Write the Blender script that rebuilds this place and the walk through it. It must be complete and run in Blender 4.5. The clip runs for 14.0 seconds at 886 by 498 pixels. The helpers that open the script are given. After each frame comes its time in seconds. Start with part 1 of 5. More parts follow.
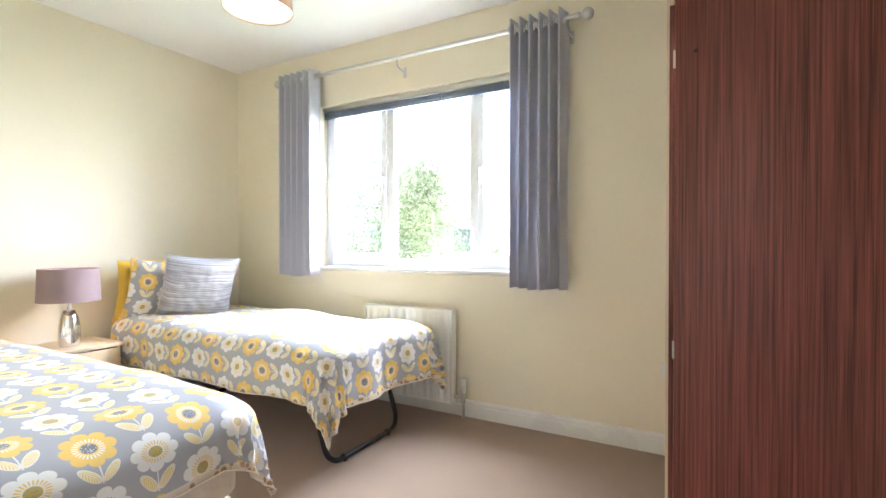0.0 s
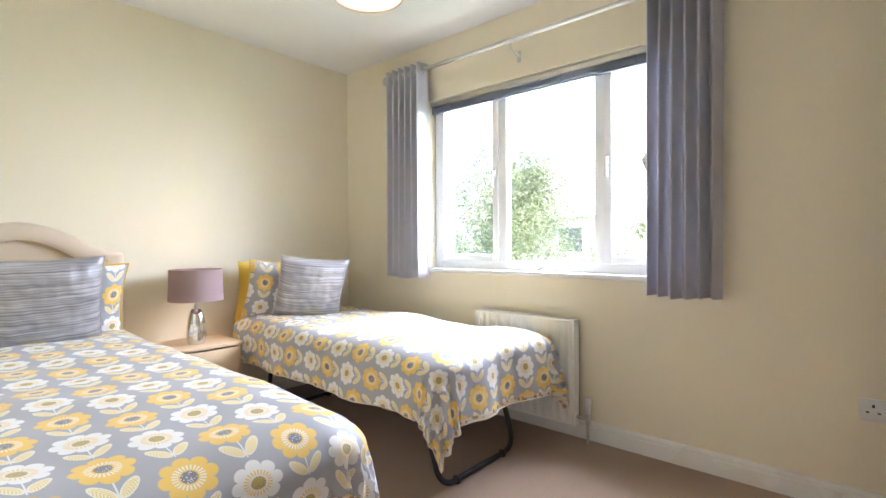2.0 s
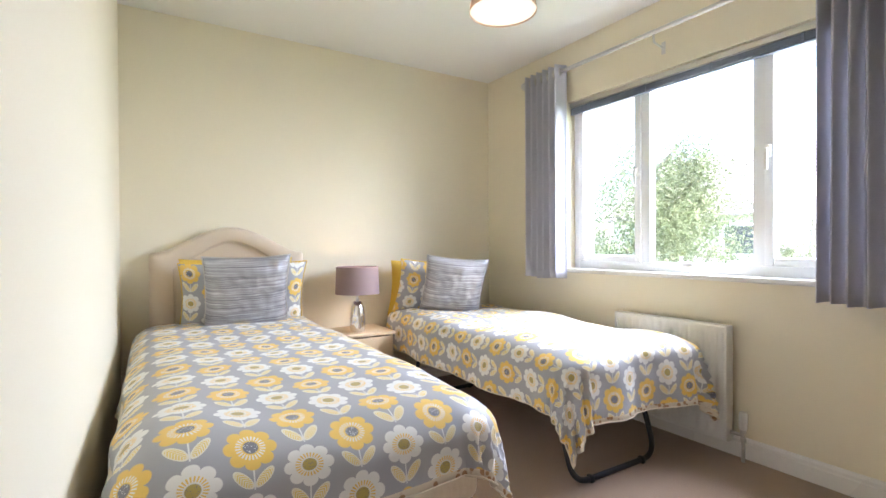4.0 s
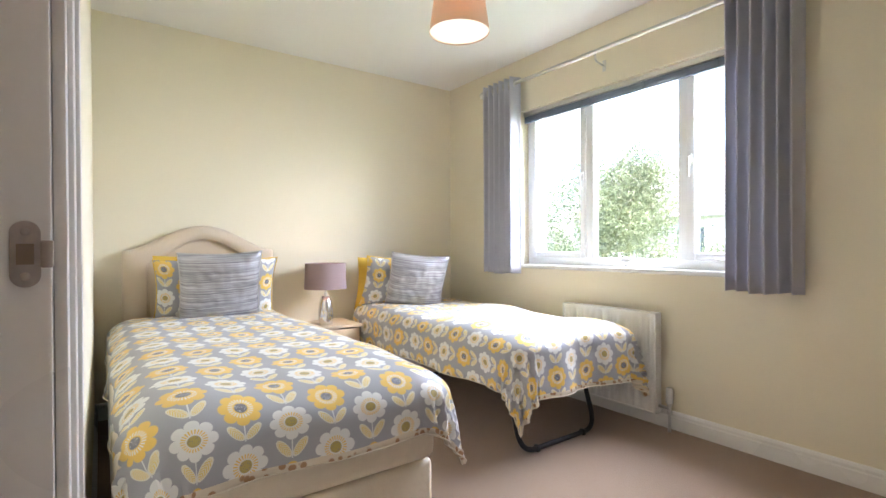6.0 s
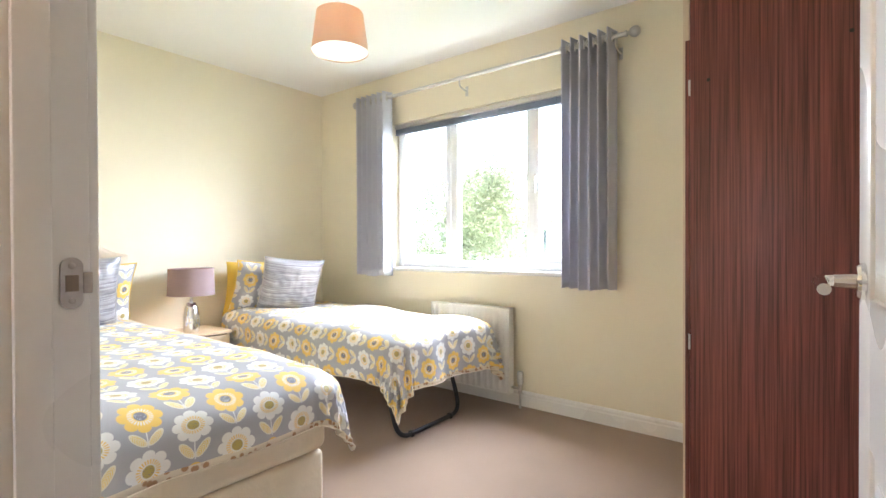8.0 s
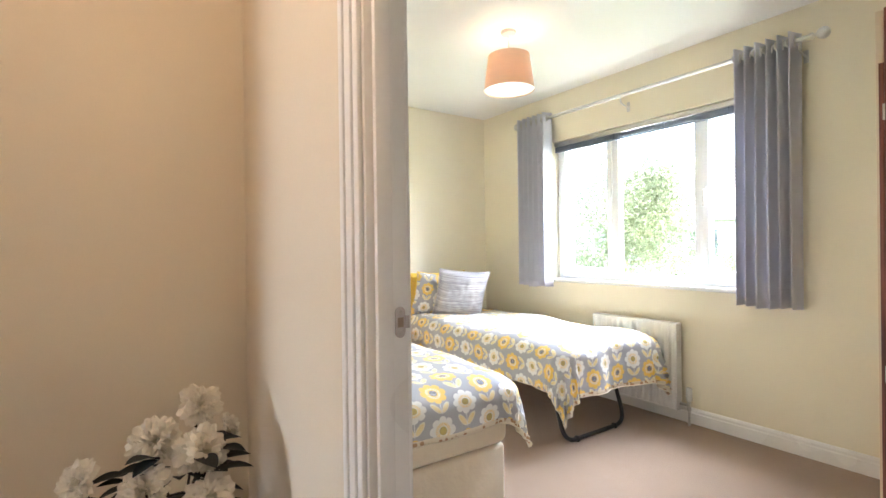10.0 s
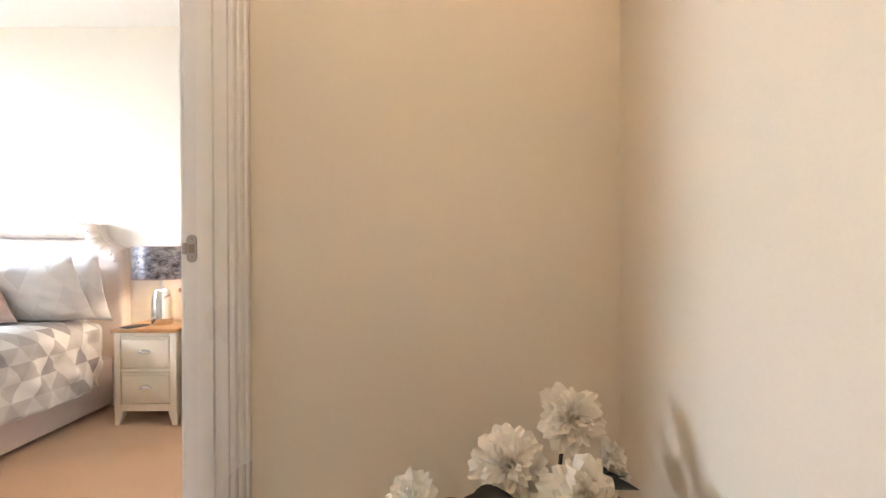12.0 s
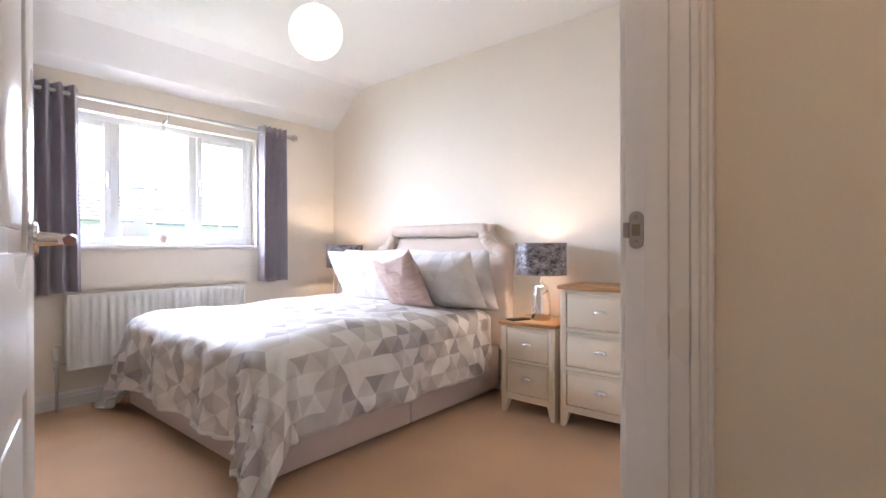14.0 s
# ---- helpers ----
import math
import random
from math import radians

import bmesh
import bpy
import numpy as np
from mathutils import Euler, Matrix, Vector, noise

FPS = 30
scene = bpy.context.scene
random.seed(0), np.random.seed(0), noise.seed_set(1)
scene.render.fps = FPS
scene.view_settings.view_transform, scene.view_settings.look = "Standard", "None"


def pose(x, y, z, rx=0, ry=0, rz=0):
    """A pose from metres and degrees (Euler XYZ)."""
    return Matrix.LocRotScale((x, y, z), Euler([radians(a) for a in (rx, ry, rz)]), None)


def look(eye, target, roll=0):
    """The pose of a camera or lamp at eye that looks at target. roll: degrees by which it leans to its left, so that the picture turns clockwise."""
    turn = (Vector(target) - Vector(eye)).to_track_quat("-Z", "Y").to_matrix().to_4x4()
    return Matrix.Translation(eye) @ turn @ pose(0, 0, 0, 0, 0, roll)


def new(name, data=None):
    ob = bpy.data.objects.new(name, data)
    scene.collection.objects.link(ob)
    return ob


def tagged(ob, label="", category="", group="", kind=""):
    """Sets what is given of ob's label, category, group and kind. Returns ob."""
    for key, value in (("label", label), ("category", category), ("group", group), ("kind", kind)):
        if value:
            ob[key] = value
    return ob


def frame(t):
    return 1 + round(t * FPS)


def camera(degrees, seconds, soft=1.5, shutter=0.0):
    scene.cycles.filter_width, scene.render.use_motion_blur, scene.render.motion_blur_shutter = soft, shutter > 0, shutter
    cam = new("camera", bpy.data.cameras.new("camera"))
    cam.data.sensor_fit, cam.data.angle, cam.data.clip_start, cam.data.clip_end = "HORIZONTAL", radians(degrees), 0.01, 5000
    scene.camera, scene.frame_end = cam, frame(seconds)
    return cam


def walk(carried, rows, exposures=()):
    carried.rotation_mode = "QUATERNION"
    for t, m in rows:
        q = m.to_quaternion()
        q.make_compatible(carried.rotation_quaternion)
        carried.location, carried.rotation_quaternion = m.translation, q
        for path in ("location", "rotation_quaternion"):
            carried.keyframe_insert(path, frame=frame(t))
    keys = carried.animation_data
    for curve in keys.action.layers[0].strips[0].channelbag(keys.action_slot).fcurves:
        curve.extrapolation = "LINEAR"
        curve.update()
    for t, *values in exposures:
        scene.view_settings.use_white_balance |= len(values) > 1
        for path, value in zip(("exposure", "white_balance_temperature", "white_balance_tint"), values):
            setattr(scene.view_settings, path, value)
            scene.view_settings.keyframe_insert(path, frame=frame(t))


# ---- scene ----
# ---- camera and walk ----
cam = camera(85.6, 14.0)
ROWS = [
    (0.0, 0.622, 0.950, 1.066, 29.28, -0.62, 0.05),
    (0.5, 0.544, 1.047, 1.072, 27.78, -0.86, 0.16),
    (1.0, 0.509, 1.097, 1.067, 29.55, -0.82, 0.23),
    (1.5, 0.463, 1.130, 1.056, 34.35, -0.51, 0.35),
    (2.0, 0.412, 1.116, 1.070, 41.27, -0.59, 0.26),
    (2.5, 0.403, 1.102, 1.083, 47.55, -0.67, 0.34),
    (3.0, 0.425, 1.099, 1.084, 53.08, -0.48, 0.22),
    (4.2, 0.560, 1.060, 1.062, 58.60, -0.40, 0.30),
    (5.5, 0.709, 0.990, 1.041, 57.02, -0.28, 0.41),
    (6.0, 0.747, 0.958, 1.045, 54.39, -0.34, 0.31),
    (6.5, 0.778, 0.918, 1.036, 50.89, -0.42, 0.38),
    (7.0, 0.817, 0.876, 1.050, 46.03, -0.46, 0.20),
    (7.5, 0.828, 0.817, 1.060, 40.88, -0.50, 0.09),
    (8.6, 0.905, 0.640, 1.120, 37.00, -0.40, 0.40),
    (9.8, 0.996, 0.486, 1.179, 47.10, -0.27, 0.74),
    (10.0, 0.981, 0.468, 1.178, 55.60, -0.14, 0.74),
    (10.5, 0.847, 0.454, 1.159, 72.62, -0.41, 0.24),
    (11.0, 0.615, 0.455, 1.149, 80.22, -0.77, 0.22),
    (11.5, 0.476, 0.431, 1.096, 83.64, -0.38, 0.08),
    (12.0, 0.314, 0.442, 1.046, 90.11, -0.45, 0.12),
    (12.5, 0.274, 0.431, 1.018, 103.05, -0.35, 0.43),
    (13.0, 0.260, 0.380, 0.989, 115.07, 0.04, 0.19),
    (13.5, 0.155, 0.275, 0.977, 123.19, -0.21, 0.26),
    (14.0, 0.066, 0.156, 1.013, 129.84, -0.12, 0.11),
]
EXPOSURES = [(0.0, 4.02, 5700, 14), (1.5, 3.8, 5850, 16), (2.0, 3.62, 5850, 17), (3.0, 3.52, 5850, 17), (5.5, 3.58, 5850, 17), (6.5, 3.66, 5900, 17), (7.5, 3.95, 5900, 16), (10.0, 4.1, 5900, 14), (10.5, 4.1, 6300, 18), (11.0, 4.25, 6700, 19), (11.5, 4.28, 6500, 17), (12.0, 4.45, 5750, 13), (12.5, 4.36, 5650, 14), (13.0, 4.1, 5550, 14), (14.0, 3.68, 5650, 20)]
walk(cam, [(t, pose(x, y, z, 90 + pitch, roll, yaw)) for t, x, y, z, yaw, pitch, roll in ROWS], EXPOSURES)

# ---- world and sun ----
world = bpy.data.worlds.new("sky")
scene.world = world
world.use_nodes = True
wn = world.node_tree
sky = wn.nodes.new("ShaderNodeTexSky")
sky.sky_type, sky.sun_disc = "NISHITA", False
sky.sun_elevation, sky.sun_rotation = radians(48), radians(103)
sky.dust_density, sky.ozone_density = 2.0, 1.0
wn.links.new(sky.outputs[0], wn.nodes["Background"].inputs[0])
wn.nodes["Background"].inputs[1].default_value = 0.15
sun = new("sun", bpy.data.lights.new("sun", "SUN"))
sun.data.energy, sun.data.angle, sun.data.color = 4.5, radians(12), (1, 0.96, 0.9)
sun.matrix_world = look((30, -7, 34), (0, 0, 0))


def window_fill(x, y, z, towards, w, h, energy):
    """An added area lamp outside a window, above its head, that boosts the sky's light falling in."""
    la = bpy.data.lights.new("window_fill_lamp", "AREA")
    la.shape, la.size, la.size_y, la.energy, la.color = "RECTANGLE", w, h, energy, (0.93, 0.97, 1.0)
    ob = new("window_fill_lamp", la)
    ob.matrix_world = look((x, y, z), towards)
    return ob


def bulb(x, y, z, energy, colour=(1, 0.72, 0.45), size=0.03):
    la = bpy.data.lights.new("bulb_light", "POINT")
    la.energy, la.color, la.shadow_soft_size = energy, colour, size
    ob = new("bulb_light", la)
    ob.location = (x, y, z)
    return ob


# added fill lamps, hidden outside, one for each bedroom window
window_fill(-1.00, 4.40, 2.30, (-0.9, 1.7, 0.95), 2.4, 1.3, 34)
window_fill(-1.15, -4.4, 2.05, (-1.5, -1.8, 0.95), 2.6, 1.3, 38)
bulb(-2.58, 2.29, 0.83, 0.24)
bulb(-1.174, 2.443, 2.26, 0.16, (1, 0.8, 0.6))
bulb(-2.62, -1.29, 0.945, 0.75)
bulb(-2.64, -3.24, 0.945, 0.7)
bulb(-1.497, -2.046, 2.19, 0.14, (1, 0.9, 0.75), 0.08)
# added warm fill for the landing, inside the unseen ceiling fitting
bulb(0.35, 0.13, 2.33, 0.74, (1, 0.72, 0.48), 0.06)


# ---- materials ----
class Nodes:
    """Short hand for building a shader's arithmetic."""

    def __init__(self, name):
        self.m = bpy.data.materials.new(name)
        self.m.use_nodes = True
        self.t = self.m.node_tree
        self.b = self.t.nodes["Principled BSDF"]

    def put(self, socket, v):
        if isinstance(v, bpy.types.NodeSocket):
            self.t.links.new(v, socket)
        elif v is not None:
            socket.default_value = v

    def math(self, op, a, b=None, c=None):
        n = self.t.nodes.new("ShaderNodeMath")
        n.operation = op
        for i, v in enumerate((a, b, c)):
            self.put(n.inputs[i], v)
        return n.outputs[0]

    def mix(self, f, a, b):
        n = self.t.nodes.new("ShaderNodeMix")
        n.data_type = "RGBA"
        self.put(n.inputs[0], f)
        self.put(n.inputs[6], a if isinstance(a, bpy.types.NodeSocket) else (*a, 1))
        self.put(n.inputs[7], b if isinstance(b, bpy.types.NodeSocket) else (*b, 1))
        return n.outputs[2]

    def coords(self, kind="Object", scale=(1, 1, 1)):
        tc = self.t.nodes.new("ShaderNodeTexCoord")
        mp = self.t.nodes.new("ShaderNodeMapping")
        mp.inputs["Scale"].default_value = scale
        self.t.links.new(tc.outputs[kind], mp.inputs[0])
        return mp.outputs[0]

    def noise(self, vec, scale, detail=3, rough=0.55):
        n = self.t.nodes.new("ShaderNodeTexNoise")
        n.inputs["Scale"].default_value, n.inputs["Detail"].default_value, n.inputs["Roughness"].default_value = scale, detail, rough
        self.t.links.new(vec, n.inputs["Vector"])
        return n.outputs[0]

    def ramp(self, v, lo, hi):
        n = self.t.nodes.new("ShaderNodeMapRange")
        self.put(n.inputs[0], v)
        n.inputs[1].default_value, n.inputs[2].default_value = lo, hi
        return n.outputs[0]

    def bump(self, h, strength, distance):
        n = self.t.nodes.new("ShaderNodeBump")
        n.inputs["Strength"].default_value, n.inputs["Distance"].default_value = strength, distance
        self.t.links.new(h, n.inputs["Height"])
        self.t.links.new(n.outputs[0], self.b.inputs["Normal"])

    def set(self, colour=None, rough=None, metal=None, sheen=None):
        for key, v in (("Base Color", colour), ("Roughness", rough), ("Metallic", metal), ("Sheen Weight", sheen)):
            if v is not None:
                self.put(self.b.inputs[key], (*v, 1) if isinstance(v, tuple) else v)
        return self.m


def surface(name, colour, rough=0.5, metal=0.0, grain=40, vary=0.08, bump=0.1, depth=0.002, broad=1.5, scale=(1, 1, 1), sheen=None):
    """A plain surface with fine grain and broad, faint unevenness."""
    n = Nodes(name)
    v = n.coords("Object", scale)
    fine, wide = n.noise(v, grain), n.noise(v, broad, 2)
    lo = tuple(c * (1 - vary) for c in colour)
    hi = tuple(min(1, c * (1 + vary)) for c in colour)
    col = n.mix(n.math("MULTIPLY_ADD", n.ramp(fine, 0.3, 0.7), 0.5, n.math("MULTIPLY", n.ramp(wide, 0.3, 0.7), 0.5)), lo, hi)
    if bump:
        n.bump(fine, bump, depth)
    return n.set(col, n.math("MULTIPLY_ADD", wide, 0.12, rough - 0.06), metal, sheen)


M = {}
M["wall_yellow"] = surface("cream_paint", (0.82, 0.75, 0.575), 0.62, grain=220, vary=0.025, bump=0.12, depth=0.0008)
M["wall_cream"] = surface("pale_cream_paint", (0.84, 0.77, 0.66), 0.62, grain=220, vary=0.025, bump=0.12, depth=0.0008)
M["wall_landing"] = surface("landing_paint", (0.74, 0.66, 0.52), 0.6, grain=220, vary=0.03, bump=0.12, depth=0.0008)
M["ceiling"] = surface("ceiling_paint", (0.84, 0.83, 0.80), 0.75, grain=120, vary=0.02, bump=0.15, depth=0.001)
M["gloss"] = surface("white_gloss", (0.80, 0.78, 0.74), 0.28, grain=60, vary=0.02, bump=0.03, depth=0.0006)
M["upvc"] = surface("white_plastic", (0.88, 0.89, 0.89), 0.3, grain=60, vary=0.01, bump=0)
M["enamel"] = surface("radiator_enamel", (0.82, 0.81, 0.77), 0.32, grain=60, vary=0.015, bump=0)
M["carpet"] = surface("beige_carpet", (0.33, 0.23, 0.162), 0.95, grain=330, vary=0.16, bump=0.7, depth=0.006, broad=2.2, sheen=0.2)
M["carpet_tan"] = surface("tan_carpet", (0.60, 0.37, 0.20), 0.95, grain=330, vary=0.16, bump=0.7, depth=0.006, broad=2.2, sheen=0.2)
M["chrome"] = surface("chrome", (0.78, 0.77, 0.75), 0.12, 1.0, grain=30, vary=0.03, bump=0)
M["steel"] = surface("brushed_steel", (0.62, 0.60, 0.57), 0.3, 1.0, grain=90, vary=0.06, bump=0.03)
M["black_steel"] = surface("black_tube", (0.015, 0.015, 0.018), 0.35, 0.2, grain=60, vary=0.2, bump=0.05)
M["keep_metal"] = surface("worn_bronzed_steel", (0.40, 0.36, 0.335), 0.3, 1.0, grain=90, vary=0.15, bump=0.03)
M["bare_wood"] = surface("bare_mortise_wood", (0.24, 0.18, 0.13), 0.7, bump=0.1)
M["dark"] = surface("dark_recess", (0.03, 0.025, 0.022), 0.7, bump=0)
M["brown_plastic"] = surface("dark_brown_handle", (0.06, 0.035, 0.03), 0.4, bump=0.05)
M["curtain"] = surface("lilac_grey_curtain", (0.64, 0.635, 0.70), 0.85, grain=420, vary=0.12, bump=0.4, depth=0.001, sheen=0.35, scale=(1, 1, 0.3))
M["curtain_mauve"] = surface("mauve_grey_curtain", (0.39, 0.355, 0.39), 0.85, grain=420, vary=0.12, bump=0.4, depth=0.001, sheen=0.35, scale=(1, 1, 0.3))
M["blind"] = surface("slate_blind", (0.17, 0.20, 0.26), 0.45, grain=60, vary=0.1, bump=0.1)
M["divan"] = surface("cream_damask", (0.74, 0.65, 0.50), 0.8, grain=14, vary=0.05, bump=0.5, depth=0.012, sheen=0.2)
M["headboard"] = surface("beige_fabric", (0.66, 0.55, 0.41), 0.85, grain=300, vary=0.06, bump=0.4, depth=0.001, sheen=0.3)
M["taupe"] = surface("taupe_fabric", (0.54, 0.44, 0.38), 0.85, grain=300, vary=0.07, bump=0.4, depth=0.001, sheen=0.3)
M["head_taupe"] = surface("oatmeal_fabric", (0.76, 0.64, 0.54), 0.85, grain=300, vary=0.06, bump=0.4, depth=0.001, sheen=0.3)
M["mustard"] = surface("mustard_cotton", (0.72, 0.47, 0.06), 0.85, grain=260, vary=0.08, bump=0.3, depth=0.001)
M["cream_paint"] = surface("cream_furniture_paint", (0.76, 0.66, 0.50), 0.45, grain=80, vary=0.03, bump=0.05)
M["maple"] = surface("maple_veneer", (0.66, 0.50, 0.32), 0.45, grain=16, vary=0.1, bump=0.05, scale=(1, 8, 8))
M["oak"] = surface("oak_top", (0.42, 0.22, 0.08), 0.38, grain=10, vary=0.25, bump=0.15, depth=0.001, scale=(9, 1, 9))
M["wardrobe_front"] = surface("cream_front", (0.70, 0.58, 0.42), 0.4, grain=60, vary=0.03, bump=0)
M["socket"] = surface("socket_plastic", (0.80, 0.79, 0.77), 0.35, bump=0)
M["white_petal"] = surface("cream_petal", (0.86, 0.80, 0.67), 0.75, grain=60, vary=0.12, bump=0.3, depth=0.002)
M["leaf_dark"] = surface("dark_leaf", (0.007, 0.010, 0.007), 0.6, grain=40, vary=0.3, bump=0.2)
M["stem"] = surface("brown_stem", (0.05, 0.035, 0.02), 0.7, bump=0.2)
M["ceramic"] = surface("white_ceramic", (0.8, 0.79, 0.76), 0.2, bump=0)
M["foliage"] = surface("birch_leaves", (0.15, 0.175, 0.09), 0.6, grain=3, vary=0.45, bump=0)
M["bark"] = surface("pale_bark", (0.35, 0.32, 0.28), 0.85, grain=14, vary=0.4, bump=0.6, depth=0.01)
M["grass"] = surface("lawn", (0.06, 0.10, 0.03), 0.9, grain=6, vary=0.4, bump=0.5, depth=0.03)
M["brick"] = surface("house_brick", (0.36, 0.19, 0.13), 0.85, grain=12, vary=0.25, bump=0.4, depth=0.01)
M["render"] = surface("pale_render", (0.62, 0.58, 0.52), 0.85, grain=12, vary=0.08, bump=0.3, depth=0.005)
M["roof"] = surface("concrete_tile", (0.19, 0.165, 0.16), 0.85, grain=10, vary=0.25, bump=0.3, depth=0.01)
M["window_dark"] = surface("far_glass", (0.05, 0.06, 0.07), 0.1, bump=0)


def glass_pane():
    n = Nodes("window_glass")
    t = n.t
    tr, gl, mx = (t.nodes.new(k) for k in ("ShaderNodeBsdfTransparent", "ShaderNodeBsdfGlossy", "ShaderNodeMixShader"))
    gl.inputs["Roughness"].default_value = 0.02
    mx.inputs[0].default_value = 0.04
    t.links.new(tr.outputs[0], mx.inputs[1])
    t.links.new(gl.outputs[0], mx.inputs[2])
    t.links.new(mx.outputs[0], t.nodes["Material Output"].inputs[0])
    return n.m


M["glass"] = glass_pane()


def shade_cloth(name, colour, glow):
    """Lampshade cloth, through which some of the bulb's light passes."""
    n = Nodes(name)
    v = n.coords("Object", (1, 1, 1))
    w = n.noise(v, 300)
    col = n.mix(n.ramp(w, 0.3, 0.7), tuple(c * 0.9 for c in colour), colour)
    n.set(col, 0.85)
    t = n.t
    tl, mx = t.nodes.new("ShaderNodeBsdfTranslucent"), t.nodes.new("ShaderNodeMixShader")
    t.links.new(col, tl.inputs[0])
    mx.inputs[0].default_value = glow
    t.links.new(n.b.outputs[0], mx.inputs[1])
    t.links.new(tl.outputs[0], mx.inputs[2])
    t.links.new(mx.outputs[0], t.nodes["Material Output"].inputs[0])
    return n.m


M["shade_mauve"] = shade_cloth("mauve_shade", (0.40, 0.29, 0.28), 0.12)
M["shade_beige"] = shade_cloth("beige_shade", (0.76, 0.60, 0.47), 0.35)


def glowing(name, colour, strength):
    n = Nodes(name)
    n.set(colour, 0.6)
    n.b.inputs["Emission Color"].default_value = (*colour, 1)
    n.b.inputs["Emission Strength"].default_value = strength
    return n.m


for key, share in (("curtain", 0.24), ("curtain_mauve", 0.10), ("foliage", 0.6), ("white_petal", 0.35)):
    nt = M[key].node_tree
    pr = nt.nodes["Principled BSDF"]
    tl, mx = nt.nodes.new("ShaderNodeBsdfTranslucent"), nt.nodes.new("ShaderNodeMixShader")
    nt.links.new(pr.inputs["Base Color"].links[0].from_socket, tl.inputs[0])
    mx.inputs[0].default_value = share
    nt.links.new(pr.outputs[0], mx.inputs[1])
    nt.links.new(tl.outputs[0], mx.inputs[2])
    nt.links.new(mx.outputs[0], nt.nodes["Material Output"].inputs[0])

M["diffuser"] = glowing("lit_diffuser", (1.0, 0.84, 0.60), 0.075)
M["paper_globe"] = glowing("lit_paper", (1.0, 0.93, 0.82), 0.11)


def mahogany():
    n = Nodes("mahogany_veneer")
    a = n.noise(n.coords("Object", (1, 1, 0.012)), 150, 4, 0.65)
    b = n.noise(n.coords("Object", (1, 1, 0.03)), 17, 3)
    c = n.noise(n.coords("Object", (1, 1, 0.25)), 3, 2)
    f = n.ramp(n.math("ADD", n.math("MULTIPLY", a, 0.78), n.math("MULTIPLY", b, 0.22)), 0.38, 0.62)
    col = n.mix(f, (0.062, 0.015, 0.011), (0.29, 0.088, 0.064))
    col = n.mix(n.math("MULTIPLY", n.ramp(c, 0.35, 0.75), 0.4), col, (0.105, 0.027, 0.020))
    n.bump(a, 0.08, 0.0006)
    return n.set(col, 0.42)


M["mahogany"] = mahogany()


def flower_print(name):
    """Cotton printed with rows of white and yellow daisies on grey; the print lies on UV in metres."""
    n = Nodes(name)
    tc = n.t.nodes.new("ShaderNodeTexCoord")
    sp = n.t.nodes.new("ShaderNodeSeparateXYZ")
    n.t.links.new(tc.outputs["UV"], sp.inputs[0])
    u, v = sp.outputs[0], sp.outputs[1]
    CW, CH = 0.120, 0.172
    uu = n.math("DIVIDE", u, CW)
    col_i = n.math("FLOOR", uu)
    odd = n.math("MODULO", n.math("ABSOLUTE", col_i), 2.0)
    vv = n.math("ADD", n.math("DIVIDE", v, CH), n.math("MULTIPLY", odd, 0.42))
    row_i = n.math("FLOOR", vv)
    x = n.math("MULTIPLY", n.math("SUBTRACT", n.math("SUBTRACT", uu, col_i), 0.5), CW)
    y = n.math("MULTIPLY", n.math("SUBTRACT", n.math("SUBTRACT", vv, row_i), 0.62), CH)
    kind = n.math("MODULO", n.math("ADD", n.math("ABSOLUTE", row_i), odd), 2.0)

    def soft(d, width=0.0012):
        return n.ramp(d, width, -width)

    r = n.math("SQRT", n.math("ADD", n.math("MULTIPLY", x, x), n.math("MULTIPLY", y, y)))
    th = n.math("ARCTAN2", y, x)
    lobes = n.math("ABSOLUTE", n.math("COSINE", n.math("MULTIPLY", th, 4.0)))
    edge = n.math("MULTIPLY_ADD", n.math("POWER", lobes, 0.45), 0.016, 0.041)
    petal = soft(n.math("SUBTRACT", r, edge))
    ring = soft(n.math("SUBTRACT", n.math("ABSOLUTE", n.math("SUBTRACT", r, 0.026)), 0.006))
    rays = n.ramp(n.math("SINE", n.math("MULTIPLY", th, 24.0)), -0.1, 0.3)
    disc = soft(n.math("SUBTRACT", r, 0.0165))
    vor = n.t.nodes.new("ShaderNodeTexVoronoi")
    vor.inputs["Scale"].default_value = 210
    n.t.links.new(tc.outputs["UV"], vor.inputs["Vector"])
    dots = n.ramp(vor.outputs["Distance"], 0.34, 0.22)
    stem = n.math("MULTIPLY", soft(n.math("SUBTRACT", n.math("ABSOLUTE", x), 0.0016), 0.0006), n.ramp(y, -0.03, -0.034))

    ax = n.math("ABSOLUTE", x)
    lx, ly = n.math("SUBTRACT", ax, 0.022), n.math("ADD", y, 0.078)
    p = n.math("ADD", n.math("MULTIPLY", lx, 0.62), n.math("MULTIPLY", ly, 0.78))
    q = n.math("SUBTRACT", n.math("MULTIPLY", ly, 0.62), n.math("MULTIPLY", lx, 0.78))
    ell = n.math("ADD", n.math("POWER", n.math("DIVIDE", p, 0.030), 2.0), n.math("POWER", n.math("DIVIDE", q, 0.0125), 2.0))
    leaf = n.ramp(ell, 1.05, 0.95)
    rim = n.ramp(ell, 0.62, 0.72)
    hatch = n.ramp(n.math("SINE", n.math("MULTIPLY", n.math("ADD", p, n.math("ABSOLUTE", q)), 900.0)), 0.0, 0.4)

    cloth = n.noise(n.coords("UV", (1, 1, 1)), 900, 2)
    wide = n.noise(n.coords("UV", (1, 1, 1)), 4, 2)
    grey = n.mix(wide, (0.345, 0.34, 0.36), (0.41, 0.405, 0.425))
